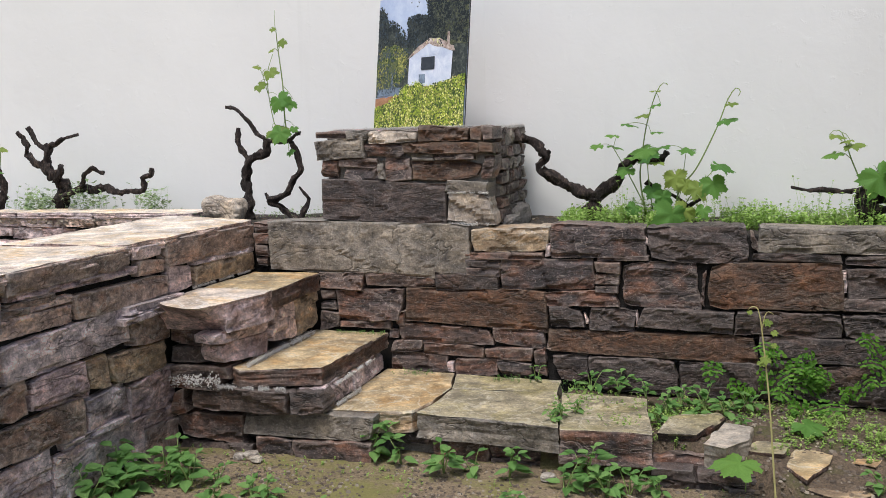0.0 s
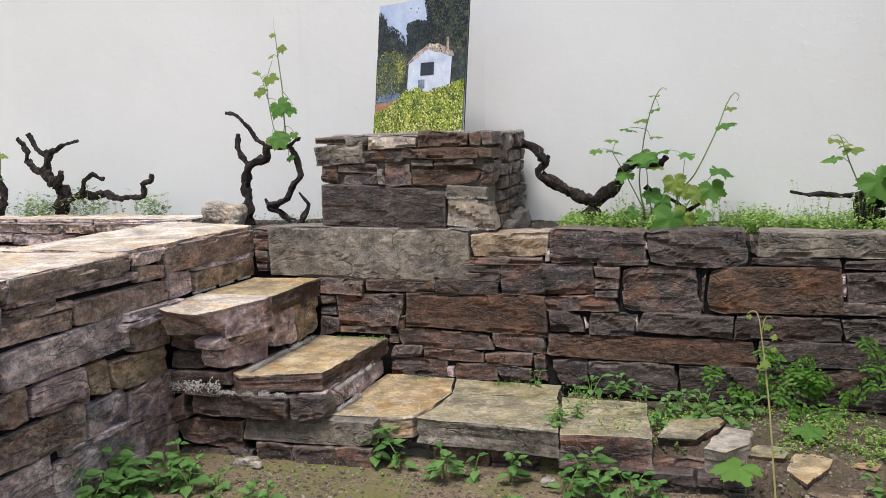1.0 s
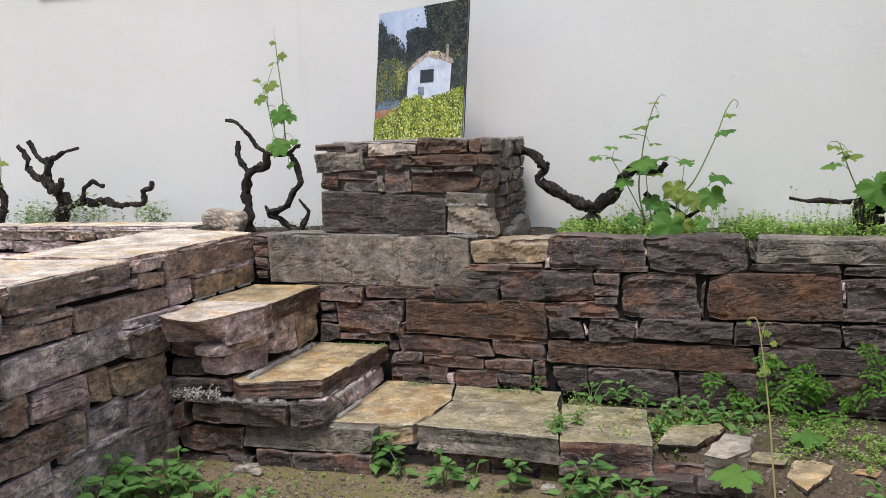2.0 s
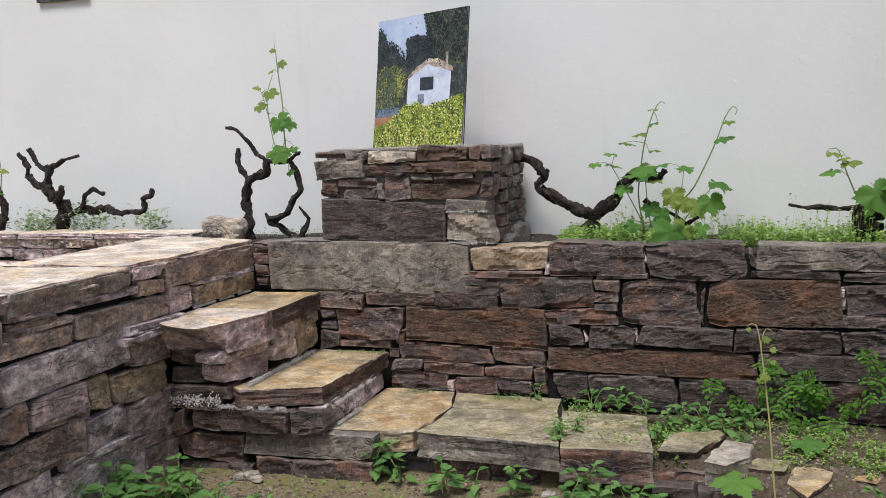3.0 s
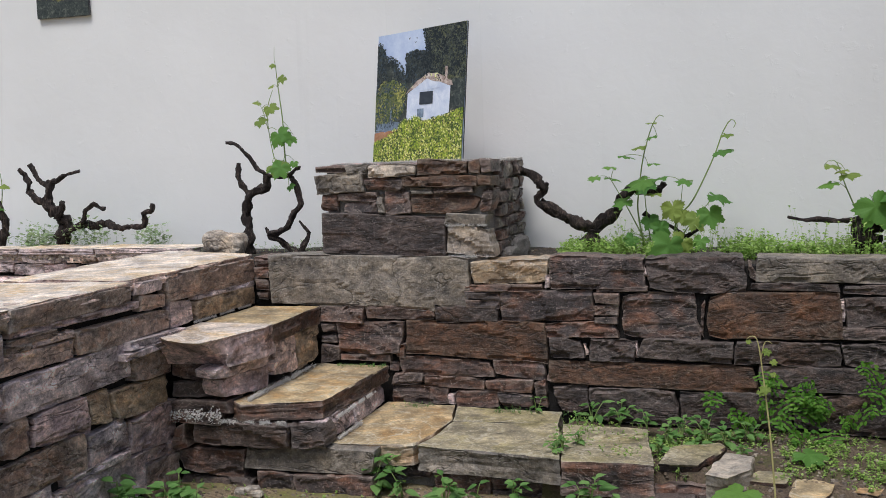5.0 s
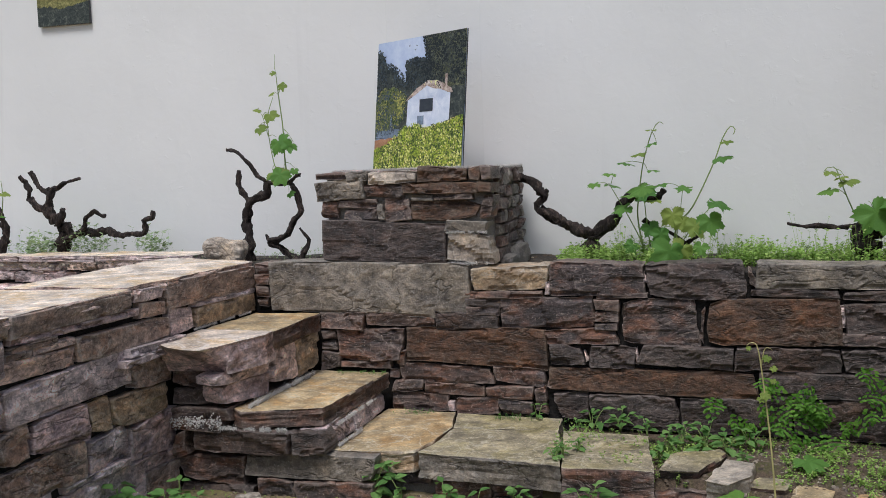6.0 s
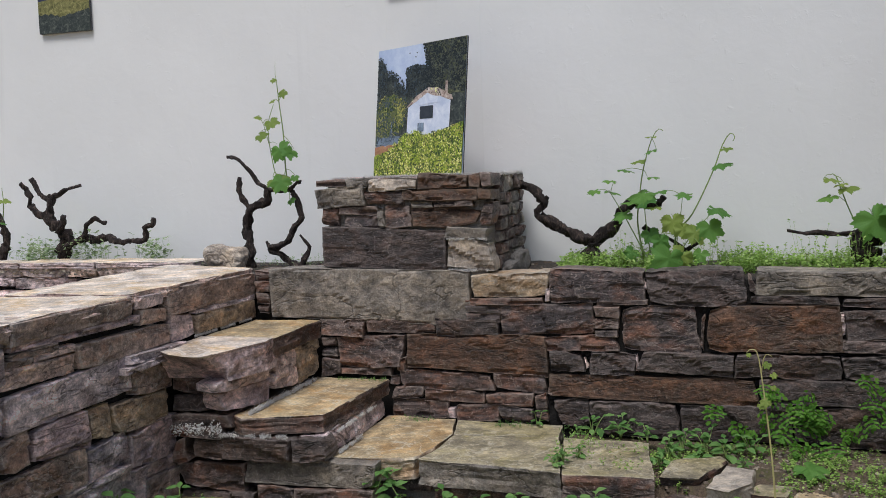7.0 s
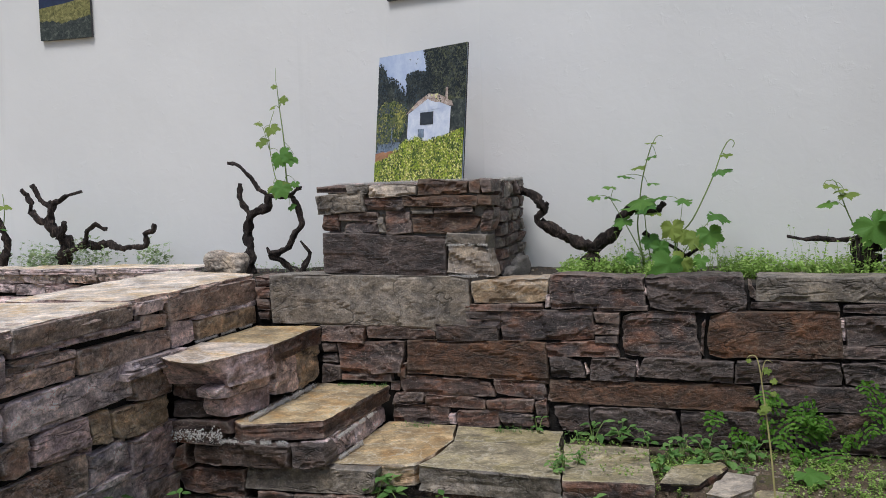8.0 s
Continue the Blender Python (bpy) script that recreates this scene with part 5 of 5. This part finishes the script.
# ---- weeds ----
def weed(at, height, stems, leaf, seed, label="low leafy weed with pointed oval green leaves"):
    ob = thing("weed", at, label, "weed", "leafy weeds")
    rnd = random.Random(seed)
    for s in range(stems):
        a = rnd.uniform(0, 6.3)
        lean, h = rnd.uniform(0.15, 0.7) * (0.3 if stems == 1 else 1), height * rnd.uniform(0.65, 1.1)
        top = Vector((math.cos(a) * lean * h, math.sin(a) * lean * h, h))
        pts = [Vector((0, 0, -0.01)), top * 0.5 + Vector((0, 0, 0.06 * h)), top]
        part("stem", tube_mesh(pts, [0.0028, 0.002, 0.0012], stem_green, s, 5, 0, "stem"), ob)
        tiers = max(2, int(h / 0.035))
        for k in range(1, tiers + 1):
            p = pts[0].lerp(top, k / tiers)
            turn = a + k * 1.57 + rnd.uniform(-0.4, 0.4)
            for side in (0, math.pi):
                t = turn + side
                tip = Vector((math.cos(t), math.sin(t), rnd.uniform(-0.35, 0.35)))
                size = leaf * rnd.uniform(0.7, 1.2) * (0.75 if k == tiers else 1)
                base = p + tip * size * 0.25
                part("leaf", oval_leaves[rnd.randrange(3)], ob, leaf_pose(base, tip, (rnd.uniform(-0.2, 0.2), -0.25, 1), size))
        part("leaf", oval_leaves[0], ob, leaf_pose(top, (math.cos(a), math.sin(a), 0.5), (0, -0.3, 1), leaf * 0.6))
    return ob


BED_WEEDS = ((-1.17, 2.90, 0.13, 4, 0.062), (-1.05, 2.88, 0.09, 2, 0.055), (-0.89, 2.83, 0.10, 4, 0.058), (-0.80, 2.86, 0.07, 2, 0.05), (-0.68, 2.85, 0.11, 3, 0.055),
             (-0.43, 2.84, 0.13, 4, 0.055), (-0.36, 2.78, 0.09, 4, 0.05), (-0.30, 2.82, 0.10, 3, 0.048), (-0.49, 2.77, 0.08, 3, 0.048), (-0.21, 2.84, 0.07, 3, 0.045),
             (-1.86, 2.50, 0.13, 4, 0.075), (-1.78, 2.44, 0.10, 4, 0.075), (-1.70, 2.52, 0.11, 4, 0.065), (-1.62, 2.52, 0.09, 4, 0.055), (-1.74, 2.64, 0.10, 3, 0.06), (-1.80, 2.36, 0.10, 4, 0.075),
             (-1.84, 2.30, 0.10, 3, 0.07), (-1.55, 2.56, 0.05, 3, 0.04), (-1.40, 2.50, 0.05, 3, 0.045), (-1.34, 2.48, 0.06, 3, 0.045), (-1.47, 2.42, 0.06, 3, 0.05), (-1.15, 2.42, 0.05, 3, 0.04), (-0.62, 2.62, 0.05, 3, 0.04))
for i, (x, y, h, n, leaf) in enumerate(BED_WEEDS):
    weed((x, y, ground_z(x, y)), h, n, leaf, 700 + i)
WALL_WEEDS = ((-0.50, 3.40, 0.10, 3, 0.045), (-0.40, 3.41, 0.10, 3, 0.05), (-0.30, 3.36, 0.08, 3, 0.04), (-0.71, 3.44, 0.10, 2, 0.03), (-0.18, 3.34, 0.10, 4, 0.045),
              (-0.22, 3.22, 0.10, 4, 0.045), (-0.10, 3.34, 0.12, 4, 0.05), (-0.03, 3.30, 0.10, 4, 0.05), (0.05, 3.36, 0.12, 4, 0.05), (-0.12, 3.22, 0.06, 3, 0.035), (0.02, 3.16, 0.05, 3, 0.03),
              (-0.24, 3.12, 0.07, 3, 0.04), (0.40, 2.82, 0.08, 3, 0.04), (0.46, 2.70, 0.08, 3, 0.045), (-0.55, 3.38, 0.06, 3, 0.035))
for i, (x, y, h, n, leaf) in enumerate(WALL_WEEDS):
    weed((x, y, terrace_z(x, y) + (0.01 if x > -0.28 else 0.035)), 0.62 * h, n, 0.92 * leaf, 740 + i)
for i, (x, y) in enumerate(((-0.54, 3.02), (-0.50, 3.08), (-0.56, 2.96))):
    weed((x, y, 0.192), 0.045, 3, 0.026, 770 + i, "small weed sprouting from a joint between slabs")


def fern(at, fronds, seed):
    ob = thing("maidenhair_fern", at, "bright green maidenhair fern growing from the wall foot", "fern", "ferns")
    rnd = random.Random(seed)
    for f in range(fronds):
        a, reach, rise = rnd.uniform(-2.95, -0.15), rnd.uniform(0.07, 0.17), rnd.uniform(0.03, 0.12)
        verts, faces = [], []
        n = 13
        line = []
        for k in range(n + 1):
            t = k / n
            line.append(Vector((math.cos(a) * reach * t, math.sin(a) * reach * 0.55 * t, rise * 2.2 * t * (1 - 0.62 * t))))
        stalk = tube_mesh(line, [0.0012 - 0.0008 * k / n for k in range(n + 1)], stem_brown, 0, 4, 0, "stalk")
        frond = part("frond", stalk, ob)
        for k in range(2, n + 1):
            for side in (-1, 1):
                for sub in range(2 if k < n - 2 else 1):
                    size = rnd.uniform(0.008, 0.014) * (1.15 - 0.45 * k / n)
                    along = (line[k] - line[k - 1]).normalized()
                    face = Vector((rnd.uniform(-0.5, 0.5), -0.8, rnd.uniform(0.2, 0.9))).normalized()
                    d = (along.cross(face) * side + along * rnd.uniform(0.0, 0.6)).normalized()
                    c = line[k] + d * size * (0.3 + 1.5 * sub)
                    s = d.cross(face).normalized()
                    b = len(verts)
                    verts.append(c)
                    for q in range(5):
                        ang = -1.0 + 0.5 * q
                        verts.append(c + d * size * math.cos(ang) + s * size * math.sin(ang) + Vector((0, 0, -0.12 * size * (q % 2))))
                    faces += [(b, b + 1 + q, b + 2 + q) for q in range(4)]
        part("foliage", mesh_of("foliage", verts, faces, fern_green, False), frond)
    return ob


FERNS = ((-0.12, 3.45, 0.25, 1), (0.16, 3.44, 0.27, 2), (0.23, 3.43, 0.24, 3), (0.31, 3.44, 0.20, 4), (0.10, 3.44, 0.17, 2), (0.12, 3.46, 0.32, 1), (0.47, 3.45, 0.32, 2), (0.53, 3.44, 0.25, 2),
         (0.03, 3.42, 0.15, 2), (0.22, 3.36, 0.14, 3), (0.38, 3.43, 0.17, 2), (0.62, 3.43, 0.20, 2))
for i, (x, y, z, n) in enumerate(FERNS):
    fern((x, y, z), n, 800 + i)

# tall bent stalk with curling tip
stalk = thing("climbing_weed", (0.119, 2.75, 0.03), "tall thin yellowish climbing stalk with curling tip", "weed")
line = [(0.0, 0, 0.0), (-0.012, 0.0, 0.15), (-0.025, 0, 0.317), (-0.043, 0, 0.478), (-0.056, 0, 0.573), (-0.066, 0, 0.598), (-0.080, 0, 0.598), (-0.088, 0, 0.590)]
part("stem", tube_mesh(line, [0.0034, 0.0032, 0.0028, 0.0024, 0.002, 0.0017, 0.0014, 0.001], stalk_tan, 1, 6, 0, "stem"), stalk)
part("side_shoot", tube_mesh([(-0.050, 0, 0.53), (-0.043, 0, 0.575), (-0.033, -0.005, 0.588), (-0.02, -0.005, 0.58)], [0.002, 0.0016, 0.0012, 0.0008], stalk_tan, 1, 5, 0, "shoot"), stalk)
rnd = random.Random(5)
for x, z, s in ((-0.03, 0.565, 0.035), (-0.022, 0.535, 0.03), (-0.085, 0.59, 0.022), (-0.03, 0.46, 0.045), (-0.055, 0.45, 0.035), (-0.02, 0.50, 0.025)):
    part("leaf", young_leaves[rnd.randrange(3)], stalk, leaf_pose((x, -0.005, z), (rnd.uniform(-0.8, 0.8), -0.3, -0.5), (0, -0.6, 0.7), 0.7 * s))
for x, y, z, s, tip in ((0.035, 2.84, 0.166, 0.135, (-0.5, -0.8, -0.15)), (0.198, 3.17, 0.185, 0.105, (0.6, -0.6, -0.15)), (0.11, 2.66, 0.07, 0.11, (-0.5, -0.7, -0.1)), (0.16, 2.62, 0.08, 0.10, (0.7, -0.6, 0.0)), (0.06, 2.60, 0.06, 0.10, (0.2, -0.9, 0.0))):
    seedling = thing("vine_seedling", (x, y, 0.06 if y < 3 else 0.13), "young vine seedling with one broad lobed leaf", "seedling", "vine seedlings")
    part("stem", tube_mesh([(0, 0, 0), (0, 0.005, (z - 0.06) * 0.6), (0, 0, max(0.01, z - (0.06 if y < 3 else 0.13)))], [0.002, 0.0018, 0.0015], stem_green, 0, 5, 0, "stem"), seedling)
    part("leaf", vine_leaves[1], seedling, leaf_pose((0, 0, max(0.01, z - (0.06 if y < 3 else 0.13))), tip, (0, -0.15, 1.0), s))


def cover(name, count, box, z, tall, leaf, seed, mat, label, clump=0.0):
    """A low carpet of three-leaved sprigs."""
    rnd = random.Random(seed)
    verts, faces = [], []
    for _ in range(count):
        x, y = rnd.uniform(*box[:2]), rnd.uniform(*box[2:])
        if wob(x * 5 + seed, y * 5, 1.5) + rnd.uniform(-0.3, 0.3) < clump:
            continue
        h = rnd.uniform(0.15, 1) ** 1.6 * tall * (0.7 + 0.8 * max(0, wob(x * 6, y * 6, seed)))
        lx, ly = rnd.uniform(-0.3, 0.3) * h, rnd.uniform(-0.3, 0.3) * h
        zz = z(x, y)
        b = len(verts)
        verts += [(x - 0.0006, y, zz - 0.004), (x + 0.0006, y, zz - 0.004), (x + lx + 0.0004, y + ly, zz + h), (x + lx - 0.0004, y + ly, zz + h)]
        faces.append((b, b + 1, b + 2, b + 3))
        for tier in range(1 if h < tall * 0.5 else 3):
            f = 1 - 0.28 * tier
            cx, cy, cz = x + lx * f, y + ly * f, zz + h * f
            a = rnd.uniform(0, 6.3)
            for k in range(3):
                t = a + k * 2.09
                s = leaf * rnd.uniform(0.6, 1.2)
                dx, dy, dz = math.cos(t) * s, math.sin(t) * s, rnd.uniform(-0.7, 0.8) * s
                b = len(verts)
                verts += [(cx, cy, cz), (cx + dx * 0.6 - dy * 0.45, cy + dy * 0.6 + dx * 0.45, cz + dz * 0.7), (cx + dx, cy + dy, cz + dz), (cx + dx * 0.6 + dy * 0.45, cy + dy * 0.6 - dx * 0.45, cz + dz * 0.7)]
                faces.append((b, b + 1, b + 2, b + 3))
    tagged(new(name, mesh_of(name, verts, faces, mat, False)), label, "ground cover", kind="stuff")


cover("bed_cover", 5200, (-0.68, 0.62, 3.66, 4.08), bed_z, 0.085, 0.013, 21, cover_green, "fresh green clover-like carpet on the raised bed", -0.18)
cover("bed_cover_tall", 800, (-0.5, 0.62, 3.72, 4.12), bed_z, 0.19, 0.012, 22, cover_green, "taller sprigs among the green carpet", 0.0)
cover("west_bed_cover", 620, (-3.75, -2.72, 4.00, 4.25), bed_z, 0.19, 0.021, 23, pale_green, "sparse pale sprigs under the old vine", -0.05)
cover("west_bed_litter", 260, (-2.75, -1.7, 3.75, 4.3), bed_z, 0.05, 0.010, 24, pale_green, "few pale sprigs on dry litter", 0.1)
cover("terrace_cover", 2600, (-0.28, 0.75, 2.98, 3.46), terrace_z, 0.035, 0.009, 25, cover_green, "low bright green sprigs on the littered soil", 0.22)
cover("ground_moss", 1500, (-1.85, 0.5, 2.2, 2.95), ground_z, 0.02, 0.006, 26, cover_green, "tiny green sprouts on mossy soil", 0.2)
cover("slab_moss", 420, (-1.29, -0.58, 3.395, 3.475), lambda x, y: 0.196, 0.010, 0.0045, 27, weed_green, "thin moss line where slabs meet the wall", 0.2)
cover("tread_moss", 150, (-1.60, -1.31, 3.42, 3.475), lambda x, y: 0.344, 0.010, 0.0045, 28, weed_green, "thin moss line at the back of a tread", 0.0)
cover("slab_sprouts", 420, (-0.62, -0.28, 2.95, 3.42), lambda x, y: 0.192, 0.016, 0.006, 29, cover_green, "tiny sprouts spreading over the end slab", 0.25)
